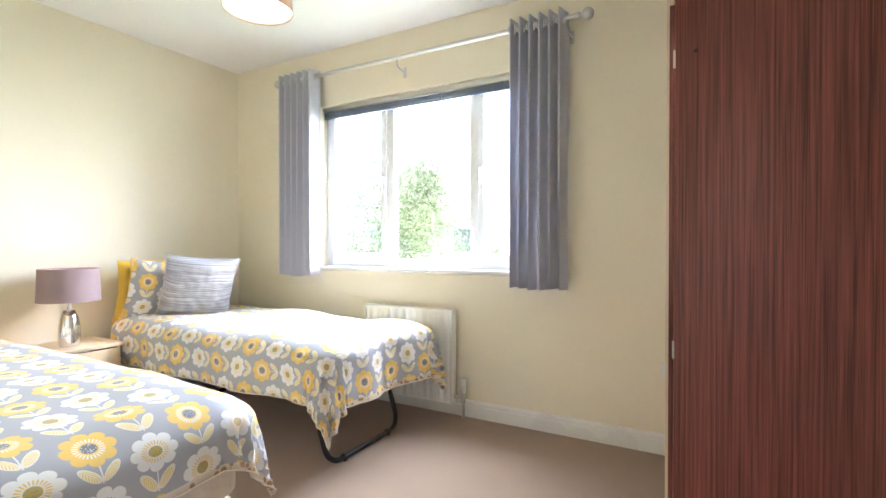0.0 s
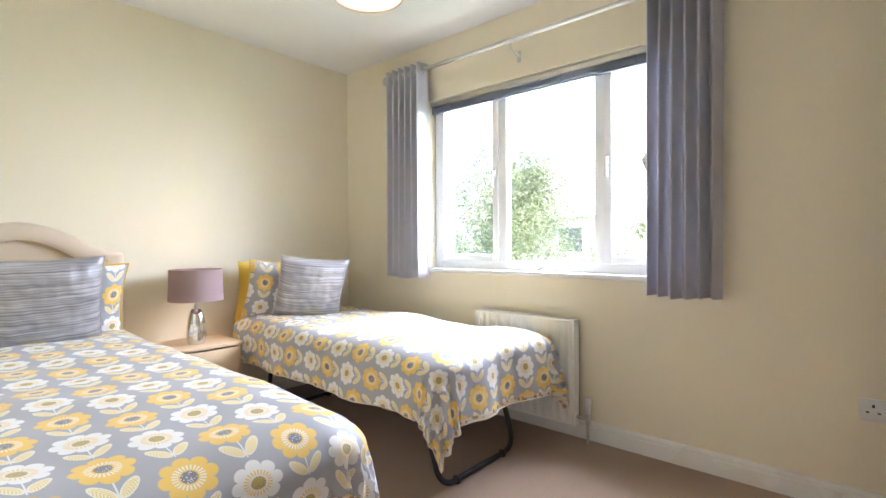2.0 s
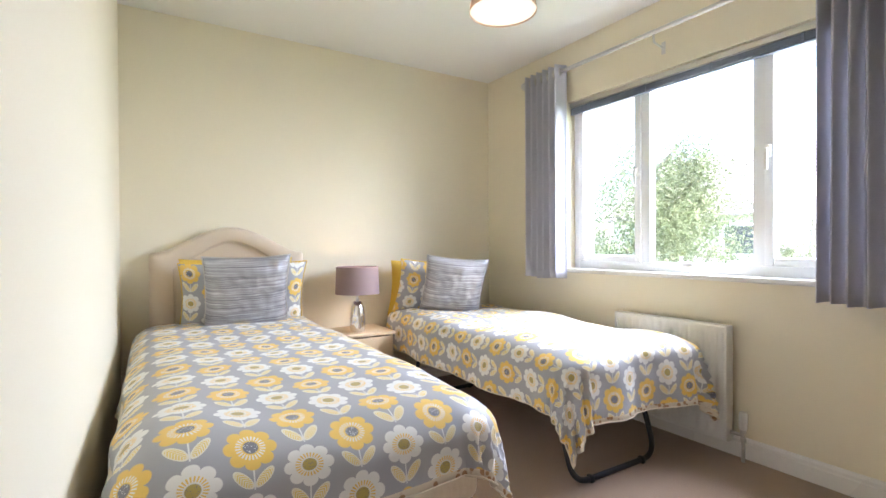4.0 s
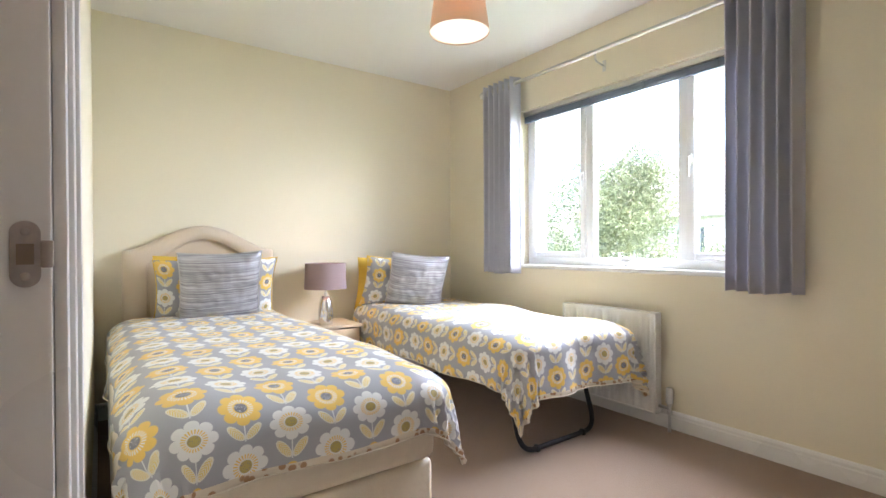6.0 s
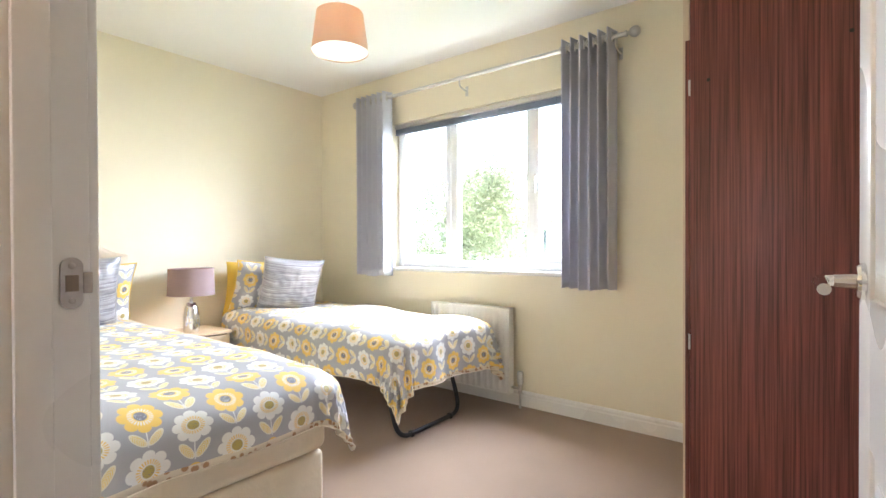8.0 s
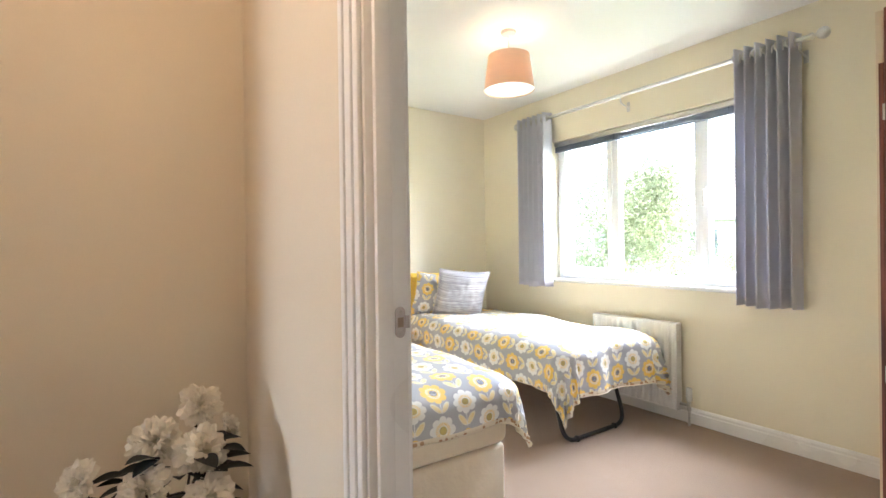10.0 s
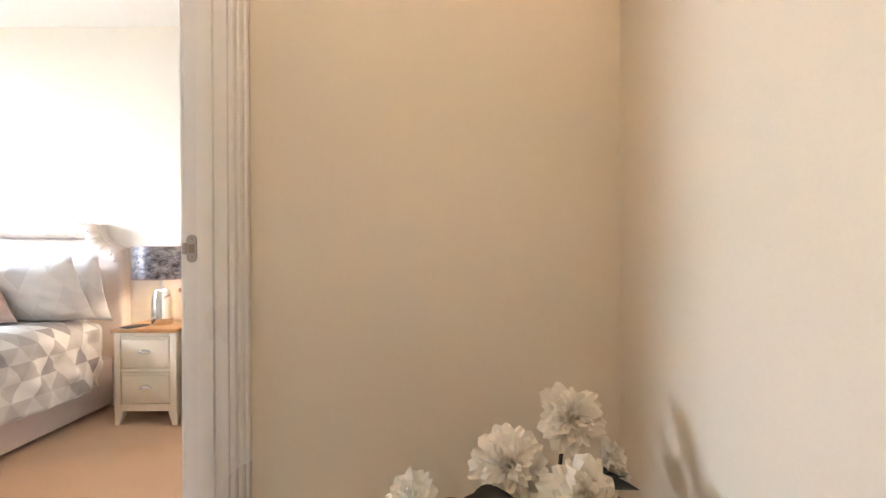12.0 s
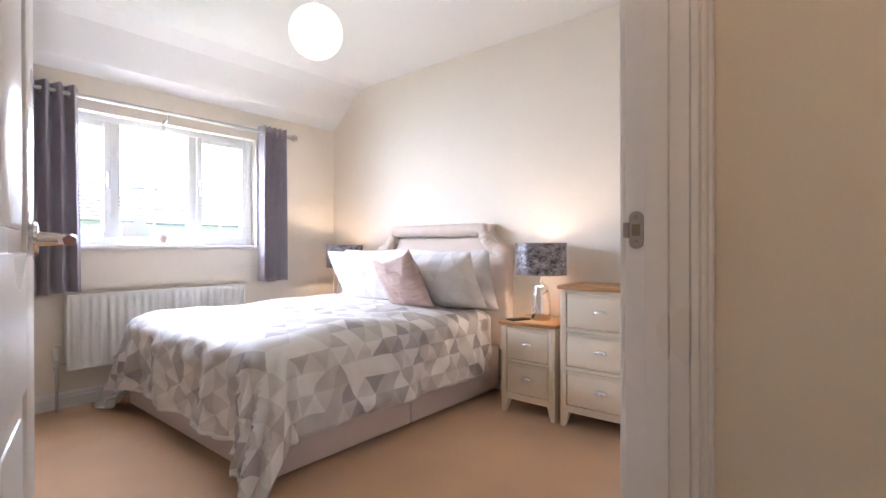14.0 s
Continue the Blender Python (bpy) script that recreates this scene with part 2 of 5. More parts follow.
    white, yellow, dgrey = (0.80, 0.79, 0.75), (0.80, 0.54, 0.11), (0.20, 0.19, 0.21)
    c1 = n.mix(kind, white, yellow)
    c2 = n.mix(kind, yellow, white)
    disc_c = n.mix(n.math("MULTIPLY", dots, 0.8), n.mix(kind, (0.47, 0.36, 0.10), dgrey), n.mix(kind, dgrey, white))
    col = n.mix(n.math("MULTIPLY", stem, 0.9), grey, white)
    col = n.mix(leaf, col, n.mix(n.math("MAXIMUM", rim, hatch), (0.74, 0.58, 0.18), (0.78, 0.74, 0.60)))
    col = n.mix(petal, col, c1)
    col = n.mix(n.math("MULTIPLY", n.math("MULTIPLY", ring, rays), petal), col, c2)
    col = n.mix(disc, col, disc_c)
    n.bump(cloth, 0.12, 0.0006)
    return n.set(col, 0.55, None, 0.15)


M["flowers"] = flower_print("daisy_print_cotton")


def lining_print():
    n = Nodes("sprig_print_lining")
    vor = n.t.nodes.new("ShaderNodeTexVoronoi")
    vor.inputs["Scale"].default_value = 38
    n.t.links.new(n.coords("UV"), vor.inputs["Vector"])
    col = n.mix(n.ramp(vor.outputs["Distance"], 0.42, 0.3), (0.72, 0.64, 0.50), (0.42, 0.24, 0.12))
    return n.set(col, 0.7)


M["lining"] = lining_print()


def triangle_print(name, pale):
    """Cotton printed with small triangles in white, grey and mauve; UV in metres."""
    n = Nodes(name)
    tc = n.t.nodes.new("ShaderNodeTexCoord")
    sp = n.t.nodes.new("ShaderNodeSeparateXYZ")
    n.t.links.new(tc.outputs["UV"], sp.inputs[0])
    S, H = 0.108, 0.092
    b = n.math("DIVIDE", sp.outputs[1], H)
    a = n.math("SUBTRACT", n.math("DIVIDE", sp.outputs[0], S), n.math("MULTIPLY", b, 0.5))
    fa, fb = n.math("FLOOR", a), n.math("FLOOR", b)
    up = n.math("GREATER_THAN", n.math("ADD", n.math("SUBTRACT", a, fa), n.math("SUBTRACT", b, fb)), 1.0)
    cb = n.t.nodes.new("ShaderNodeCombineXYZ")
    for i, s in enumerate((fa, fb, up)):
        n.t.links.new(s, cb.inputs[i])
    wn2 = n.t.nodes.new("ShaderNodeTexWhiteNoise")
    n.t.links.new(cb.outputs[0], wn2.inputs["Vector"])
    rp = n.t.nodes.new("ShaderNodeValToRGB")
    rp.color_ramp.interpolation = "CONSTANT"
    el = rp.color_ramp.elements
    tones = [(0.0, (0.76, 0.73, 0.68)), (0.34, (0.64, 0.60, 0.55)), (0.58, (0.54, 0.50, 0.46)), (0.78, (0.46, 0.42, 0.39)), (0.92, (0.36, 0.32, 0.32))]
    el[0].color = (*tones[0][1], 1)
    el[1].position, el[1].color = tones[1][0], (*tones[1][1], 1)
    for p, c in tones[2:]:
        e = el.new(p)
        e.color = (*c, 1)
    n.t.links.new(wn2.outputs["Value"], rp.inputs[0])
    col = n.mix(pale, rp.outputs[0], (0.86, 0.85, 0.83))
    n.bump(n.noise(n.coords("UV"), 900, 2), 0.12, 0.0006)
    return n.set(col, 0.6, None, 0.15)


M["triangles"] = triangle_print("triangle_print_cotton", 0.0)
M["triangles_pale"] = triangle_print("pale_triangle_cotton", 0.66)


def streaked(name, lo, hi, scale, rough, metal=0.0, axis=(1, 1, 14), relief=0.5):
    """Crushed satin: streaks of sheen in one direction, painted into the base colour from lo to hi."""
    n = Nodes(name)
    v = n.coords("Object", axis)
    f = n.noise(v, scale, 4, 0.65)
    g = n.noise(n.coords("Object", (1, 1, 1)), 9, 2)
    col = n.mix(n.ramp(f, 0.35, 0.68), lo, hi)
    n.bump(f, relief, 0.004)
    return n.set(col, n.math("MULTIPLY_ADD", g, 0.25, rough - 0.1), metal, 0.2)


# the pale streaks are highlights put into the colour, besides the real gloss
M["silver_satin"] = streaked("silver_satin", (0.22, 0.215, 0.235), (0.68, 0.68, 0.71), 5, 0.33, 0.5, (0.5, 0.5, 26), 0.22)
M["rose_satin"] = streaked("rose_satin", (0.50, 0.36, 0.305), (0.64, 0.49, 0.42), 7, 0.35, 0.25, (1, 1, 5), 0.2)
M["crushed_velvet"] = streaked("crushed_silver_velvet", (0.05, 0.045, 0.05), (0.46, 0.42, 0.43), 26, 0.35, 0.5, (1, 1, 1.6))


# ---- building helpers ----
def mesh_of(name, bm, material, smooth=False):
    me = bpy.data.meshes.new(name)
    bmesh.ops.recalc_face_normals(bm, faces=bm.faces)
    bm.to_mesh(me)
    bm.free()
    if material:
        me.materials.append(M[material])
    if smooth:
        for p in me.polygons:
            p.use_smooth = True
        me.set_sharp_from_angle(angle=radians(40))
    return me


def thing(name, x, y, z, label, category, rz=0, group="", kind=""):
    ob = new(name)
    ob.matrix_basis = pose(x, y, z, 0, 0, rz)
    return tagged(ob, label, category, group, kind)


def part(name, bm, material, parent, label="", smooth=True):
    ob = new(name, mesh_of(name, bm, material, smooth))
    ob.parent = parent
    return tagged(ob, label)


def solid(name, bm, material, label, category, kind="", smooth=False, group=""):
    return tagged(new(name, mesh_of(name, bm, material, smooth)), label, category, group, kind)


def add_box(bm, x0, x1, y0, y1, z0, z1, bevel=0.0, seg=2):
    m = Matrix.Translation(((x0 + x1) / 2, (y0 + y1) / 2, (z0 + z1) / 2)) @ Matrix.Diagonal((abs(x1 - x0), abs(y1 - y0), abs(z1 - z0), 1))
    r = bmesh.ops.create_cube(bm, size=1, matrix=m)
    if bevel:
        edges = list({e for v in r["verts"] for e in v.link_edges})
        bmesh.ops.bevel(bm, geom=edges, offset=bevel, segments=seg, affect="EDGES", profile=0.5)
    return bm


def box(*a, bevel=0.0, seg=2):
    return add_box(bmesh.new(), *a, bevel=bevel, seg=seg)


def lathe(profile, seg=32, close=False, bm=None, at=(0, 0, 0)):
    """Turn a list of (radius, height) round the z axis."""
    bm = bm or bmesh.new()
    rings = []
    for r, z in profile:
        if r < 1e-5:
            rings.append([bm.verts.new((at[0], at[1], at[2] + z))] * seg)
        else:
            rings.append([bm.verts.new((at[0] + r * math.cos(2 * math.pi * i / seg), at[1] + r * math.sin(2 * math.pi * i / seg), at[2] + z)) for i in range(seg)])
    if close:
        rings.append(rings[0])
    for a, b in zip(rings, rings[1:]):
        for i in range(seg):
            vs = list(dict.fromkeys((a[i], a[(i + 1) % seg], b[(i + 1) % seg], b[i])))
            if len(vs) > 2:
                bm.faces.new(vs)
    return bm


def tube(points, radius, seg=10, bm=None, caps=True):
    """A round bar along points."""
    bm = bm or bmesh.new()
    pts = [Vector(p) for p in points]
    rings, side = [], None
    for i, p in enumerate(pts):
        d = (pts[min(i + 1, len(pts) - 1)] - pts[max(i - 1, 0)]).normalized()
        if side is None:
            side = d.cross(Vector((0, 0, 1)) if abs(d.z) < 0.9 else Vector((1, 0, 0))).normalized()
        side = (side - d * side.dot(d)).normalized()
        up = d.cross(side)
        rad = radius[i] if isinstance(radius, (list, tuple)) else radius
        rings.append([bm.verts.new(p + rad * (math.cos(2 * math.pi * k / seg) * side + math.sin(2 * math.pi * k / seg) * up)) for k in range(seg)])
    for a, b in zip(rings, rings[1:]):
        for k in range(seg):
            bm.faces.new((a[k], a[(k + 1) % seg], b[(k + 1) % seg], b[k]))
    if caps:
        bm.faces.new(rings[0])
        bm.faces.new(rings[-1])
    return bm


def rounded_path(corners, r=0.05, n=6):
    """Corners joined by straight runs and rounded bends."""
    pts = [Vector(c) for c in corners]
    out = [pts[0]]
    for a, b, c in zip(pts, pts[1:], pts[2:]):
        p, q = b + (a - b).normalized() * r, b + (c - b).normalized() * r
        for i in range(n + 1):
            s = i / n
            out.append(p * (1 - s) ** 2 + b * 2 * s * (1 - s) + q * s * s)
    out.append(pts[-1])
    return out


def prism(outline, depth, axis="x", bevel=0.0):
    """Push a flat outline (pairs) to a depth along an axis."""
    bm = bmesh.new()
    put = {"x": lambda a, b, d: (d, a, b), "y": lambda a, b, d: (a, d, b), "z": lambda a, b, d: (a, b, d)}[axis]
    lo = [bm.verts.new(put(a, b, 0)) for a, b in outline]
    hi = [bm.verts.new(put(a, b, depth)) for a, b in outline]
    bm.faces.new(lo)
    top = bm.faces.new(hi)
    for i in range(len(lo)):
        j = (i + 1) % len(lo)
        bm.faces.new((lo[i], lo[j], hi[j], hi[i]))
    if bevel:
        bmesh.ops.bevel(bm, geom=list(top.edges), offset=bevel, segments=3, affect="EDGES", profile=0.5)
    return bm


def grid(fn, nu, nv, uv=None):
    """A sheet of nu by nv cells: fn(s, t) gives the place, uv(s, t) the print's place."""
    bm = bmesh.new()
    vs = [[bm.verts.new(fn(i / nu, j / nv)) for j in range(nv + 1)] for i in range(nu + 1)]
    layer = bm.loops.layers.uv.new("print") if uv else None
    for i in range(nu):
        for j in range(nv):
            f = bm.faces.new((vs[i][j], vs[i + 1][j], vs[i + 1][j + 1], vs[i][j + 1]))
            if uv:
                for lp, (a, b) in zip(f.loops, ((i, j), (i + 1, j), (i + 1, j + 1), (i, j + 1))):
                    lp[layer].uv = uv(a / nu, b / nv)
    return bm


def thicken(ob, t, offset=-1, inner=0):
    m = ob.modifiers.new("thickness", "SOLIDIFY")
    m.thickness, m.offset, m.material_offset = t, offset, inner
    return ob


# ---- the shell ----
CEIL = 2.48
XW, YN, YS = -2.82, 3.60, 0.923          # room with two beds: head wall, window wall, door wall
XE = 1.10
LX, LY0, LY1 = -0.763, -0.013, 0.838    # landing: end wall, two long walls
D1A, D1B, D2A, D2B, DH = 0.197, 0.962, -0.69, 0.105, 2.02
R2W, R2S, R2N, R2E = -2.83, -3.65, -0.104, 0.75
W1 = (-1.90, -0.28, 0.903, 2.075)       # openings: x from, to, z from, to
W2 = (-2.03, -0.56, 1.035, 1.925)
S = "structure"


def wall_with_hole(name, x0, x1, y0, y1, hole, material, label):
    """A wall along x with one opening through it, and a second skin for its other side where asked."""
    a, b, lo, hi = hole
    bm = bmesh.new()
    for bx in ((x0, a, 0, CEIL), (b, x1, 0, CEIL), (a, b, hi, CEIL), (a, b, 0, lo)):
        if bx[1] - bx[0] > 1e-4 and bx[3] - bx[2] > 1e-4:
            add_box(bm, bx[0], bx[1], y0, y1, bx[2], bx[3])
    return solid(name, bm, material, label, "wall", S)


wall_with_hole("wall_north", XW - 0.25, XE + 0.12, YN, YN + 0.28, W1, "wall_yellow", "cream painted wall with a wide window opening")
solid("wall_west", box(XW - 0.25, XW, YS, YN, 0, CEIL), "wall_yellow", "plain cream painted wall behind two beds", "wall", S)
solid("wall_east", box(XE, XE + 0.12, YS, YN, 0, CEIL), "wall_yellow", "plain cream painted wall beside the wardrobe", "wall", S)
MID = (YS + LY1) / 2
wall_with_hole("wall_partition", XW - 0.25, XE + 0.12, MID, YS, (D1A - 0.03, D1B + 0.03, 0, DH + 0.03), "wall_yellow", "cream painted partition wall with a doorway")
wall_with_hole("wall_landing_north", LX, 2.3, LY1, MID, (D1A - 0.03, D1B + 0.03, 0, DH + 0.03), "wall_landing", "beige painted landing wall with a doorway")
LM = (LY0 + R2N) / 2
wall_with_hole("wall_landing_south", LX - 0.12, 2.3, LM, LY0, (D2A - 0.03, D2B + 0.03, 0, DH + 0.03), "wall_landing", "beige painted landing wall with a bedroom doorway")
wall_with_hole("wall_room_north", R2W - 0.25, R2E + 0.1, R2N, LM, (D2A - 0.03, D2B + 0.03, 0, DH + 0.03), "wall_cream", "pale cream bedroom wall with a doorway")
solid("wall_landing_west", box(LX - 0.12, LX, LY0, MID, 0, CEIL), "wall_landing", "beige painted end wall of the landing", "wall", S)
solid("wall_landing_east", box(2.3, 2.42, LM, MID, 0, CEIL), "wall_landing", "beige painted far wall of the landing", "wall", S)
solid("wall_room_west", box(R2W - 0.25, R2W, R2S, R2N, 0, CEIL), "wall_cream", "pale cream wall behind the double bed", "wall", S)
solid("wall_room_east", box(R2E, R2E + 0.1, R2S, R2N, 0, CEIL), "wall_cream", "plain pale cream bedroom wall", "wall", S)
wall_with_hole("wall_south", R2W - 0.25, R2E + 0.1, R2S - 0.28, R2S, W2, "wall_cream", "pale cream wall with a three-part window opening")

solid("floor_bedroom", box(XW, XE, MID, YN, -0.12, 0), "carpet", "beige cut-pile bedroom carpet", "carpet", S)
solid("floor_landing", box(LX, 2.3, LM, MID, -0.12, 0), "carpet", "beige landing carpet", "carpet", S)
solid("floor_room", box(R2W, R2E, R2S, LM, -0.12, 0), "carpet_tan", "tan cut-pile bedroom carpet", "carpet", S)
solid("ceiling_bedroom", box(XW - 0.2, XE + 0.1, MID, YN + 0.2, CEIL, CEIL + 0.12), "ceiling", "white painted bedroom ceiling", "ceiling", S)
solid("ceiling_landing", box(LX - 0.1, 2.4, LM, MID, CEIL, CEIL + 0.12), "ceiling", "white painted landing ceiling", "ceiling", S)
bm = box(R2W - 0.2, R2E + 0.1, R2S - 0.2, LM, CEIL, CEIL + 0.12)
prof = [(R2S, 2.15), (R2S + 0.10, 2.215), (R2S + 0.30, 2.40), (R2S + 0.42, 2.465), (R2S + 0.56, CEIL), (R2S, CEIL)]
lo_ = [bm.verts.new((R2W, a, b)) for a, b in prof]
hi_ = [bm.verts.new((R2E, a, b)) for a, b in prof]
bm.faces.new(lo_)
bm.faces.new(hi_)
for i in range(len(prof)):
    j = (i + 1) % len(prof)
    bm.faces.new((lo_[i], lo_[j], hi_[j], hi_[i]))
solid("ceiling_room", bm, "ceiling", "white ceiling that slopes down to the window wall", "ceiling", S)


def skirting(name, x0, y0, x1, y1, nx, ny):
    """Moulded skirting board along a wall; nx, ny point into the room."""
    prof = [(0, 0), (0.016, 0), (0.016, 0.068), (0.012, 0.074), (0.012, 0.088), (0.007, 0.098), (0, 0.102)]
    bm = bmesh.new()
    rows = [[bm.verts.new((x + nx * d, y + ny * d, z)) for d, z in prof] for x, y in ((x0, y0), (x1, y1))]
    for i in range(len(prof) - 1):
        bm.faces.new((rows[0][i], rows[1][i], rows[1][i + 1], rows[0][i + 1]))
    for r in rows:
        bm.faces.new(r)
    solid(name, bm, "gloss", "white moulded skirting board along the wall", "skirting board", S)


skirting("baseboard", XW, YN, XE, YN, 0, -1)
skirting("baseboard", XW, YS, XW, YN, 1, 0)
skirting("baseboard", XE, YS, XE, YN, -1, 0)
skirting("baseboard", XW, YS, D1A - 0.08, YS, 0, 1)
skirting("baseboard", LX, LY0, LX, LY1, 1, 0)
skirting("baseboard", LX, LY1, D1A - 0.08, LY1, 0, -1)
skirting("baseboard", D2B + 0.08, LY0, 2.3, LY0, 0, 1)
skirting("baseboard", R2W, R2S, R2E, R2S, 0, 1)
skirting("baseboard", R2W, R2S, R2W, R2N, 1, 0)
skirting("baseboard", R2W, R2N, D2A - 0.08, R2N, 0, -1)
skirting("baseboard", R2E, R2S, R2E, R2N, -1, 0)


def architrave(bm, x0, x1, y, out, zt, wl=0.066, wr=0.066):
    """Moulded casing round a doorway on the wall face at y; out: the way it stands proud."""
    for x, w, s in ((x0, wl, -1), (x1, wr, 1)):
        for a, b, d in ((0.0, 0.32, 0.011), (0.32, 0.72, 0.016), (0.72, 1.0, 0.020)):
            add_box(bm, x + s * w * a, x + s * w * b, y, y + out * d, 0, zt + w * b, bevel=0.003, seg=2)
    for a, b, d in ((0.0, 0.32, 0.0105), (0.32, 0.72, 0.0155), (0.72, 1.0, 0.0195)):
        add_box(bm, x0 - 0.3 * wl, x1 + 0.3 * wr, y, y + out * d, zt + 0.066 * a, zt + 0.066 * b, bevel=0.003, seg=2)


def door_frame(name, x0, x1, ya, yb, stop_y, strike_x, strike_y, side, label, wl=0.066, lip=1):
    """Lining, stops and casings of a doorway through a wall from ya to yb, with the latch's keep on one jamb."""
    fr = thing(name, (x0 + x1) / 2, (ya + yb) / 2, 0, label, "door frame", kind=S)
    ox, oy = (x0 + x1) / 2, (ya + yb) / 2

    def put(nm, bm, mt, lab=""):
        bmesh.ops.translate(bm, verts=bm.verts, vec=(-ox, -oy, 0))
        return part(nm, bm, mt, fr, lab, smooth=True)

    put("jamb", box(x0 - 0.03, x0, ya, yb, 0, DH, bevel=0.003), "gloss")
    put("jamb", box(x1, x1 + 0.03, ya, yb, 0, DH, bevel=0.003), "gloss")
    put("head", box(x0 - 0.03, x1 + 0.03, ya, yb, DH, DH + 0.03, bevel=0.003), "gloss")
    for a, b in ((x0, x0 + 0.012), (x1 - 0.012, x1)):
        put("door_stop", box(a, b, stop_y - 0.016, stop_y + 0.016, 0, DH - 0.012, bevel=0.002), "gloss")
    put("door_stop", box(x0, x1, stop_y - 0.016, stop_y + 0.016, DH - 0.012, DH, bevel=0.002), "gloss")
    bm = bmesh.new()
    architrave(bm, x0 - 0.006, x1 + 0.006, max(ya, yb), 1, DH + 0.006, wl)
    put("casing", bm, "gloss")
    bm = bmesh.new()
    architrave(bm, x0 - 0.006, x1 + 0.006, min(ya, yb), -1, DH + 0.006)
    put("casing", bm, "gloss")
    # latch keep: a plate with rounded ends, two screws and a bent lip
    out = []
    for k in range(13):
        a = math.pi * k / 12
        out.append((0.0105 * math.cos(a), 0.0185 + 0.0105 * math.sin(a)))
    for k in range(13):
        a = math.pi + math.pi * k / 12
        out.append((0.0105 * math.cos(a), -0.0185 + 0.0105 * math.sin(a)))
    bm = prism(out, 0.0025, "x")
    bmesh.ops.transform(bm, matrix=Matrix.Translation((strike_x, strike_y, 1.04)) @ Matrix.Scale(side, 4, (1, 0, 0)), verts=bm.verts)
    add_box(bm, strike_x, strike_x + side * 0.004, strike_y + lip * 0.010, strike_y + lip * 0.0195, 1.028, 1.052, bevel=0.0015)
    keep = put("latch_plate", bm, "keep_metal", "worn steel latch plate")
    bm = box(strike_x, strike_x + side * 0.0035, strike_y - 0.006, strike_y + 0.006, 1.031, 1.049)
    bmesh.ops.translate(bm, verts=bm.verts, vec=(-ox, -oy, 0))
    part("latch_hole", bm, "bare_wood", keep, "bare wood latch hole")
    for dz in (-0.0195, 0.0195):
        bm = bmesh.new()
        bmesh.ops.create_uvsphere(bm, u_segments=10, v_segments=6, radius=0.0042, matrix=Matrix.Translation((strike_x + side * 0.0015 - ox, strike_y - oy, 1.04 + dz)) @ Matrix.Diagonal((0.5, 1, 1, 1)))
        part("screw", bm, "keep_metal", keep)
    return fr


door_frame("door_frame_1", D1A, D1B, LY1, YS, 0.870, D1A, 0.905, 1, "white gloss door frame with a steel latch plate")
door_frame("door_frame_2", D2A, D2B, R2N, LY0, -0.055, D2A, -0.087, 1, "white gloss door frame with a steel latch plate", lip=-1)


def panel_door(name, hinge, angle, length, flip, label):
    """A white panelled door leaf from its hinge, turned by angle, with a lever on each face."""
    d = thing(name, hinge[0], hinge[1], 0.008, label, "door", rz=angle, kind=S)
    T = 0.036
    core = box(0, length, -T / 2 + 0.006, T / 2 - 0.006, 0, 1.985)
    part("core", core, "gloss", d)
    rails = [(0, 0.095, 0, 1.985), (length - 0.095, length, 0, 1.985), (0.095, length - 0.095, 0, 0.20), (0.095, length - 0.095, 0.80, 1.0),
             (0.095, length - 0.095, 1.885, 1.985), (length / 2 - 0.05, length / 2 + 0.05, 0.20, 0.80), (length / 2 - 0.05, length / 2 + 0.05, 1.0, 1.885)]
    bm = bmesh.new()
    for i, (a, b, c, e) in enumerate(rails):
        t = T / 2 - 0.0004 * (i > 1)
        add_box(bm, a, b, -t, t, c, e, bevel=0.003)
    part("stile_and_rail", bm, "gloss", d)
    for a, b in ((0.125, length / 2 - 0.08), (length / 2 + 0.08, length - 0.125)):
        for c, e in ((0.23, 0.77), (1.03, 1.855)):
            part("panel", box(a, b, -T / 2 + 0.002, T / 2 - 0.002, c, e, bevel=0.006), "gloss", d)
    for s in (-1, 1):
        x = length - 0.06
        y = s * T / 2
        rose = lathe([(0, 0), (0.026, 0), (0.026, 0.006), (0.022, 0.010), (0.011, 0.011), (0.0095, 0.034), (0, 0.034)], 24)
        bmesh.ops.transform(rose, matrix=Matrix.Translation((x, y, 1.02)) @ Matrix.Rotation(radians(-90 * s), 4, "X"), verts=rose.verts)
        h = part("door_handle", rose, "chrome", d, "chrome lever handle")
        pts = rounded_path([(x, y + s * 0.030, 1.02), (x, y + s * 0.050, 1.02), (x - 0.118, y + s * 0.052, 1.016)], 0.016)
        part("lever", tube(pts, [0.009] * (len(pts) - 1) + [0.0075], 12), "chrome", h)
    return d


panel_door("door_1", (D1B - 0.002, YS + 0.004), 93.0, 0.755, 1, "white panelled door standing open beside the wardrobe")
panel_door("door_2", (D2B - 0.004, R2N - 0.006), -104.2, 0.765, 1, "white panelled door standing open with a lever handle")


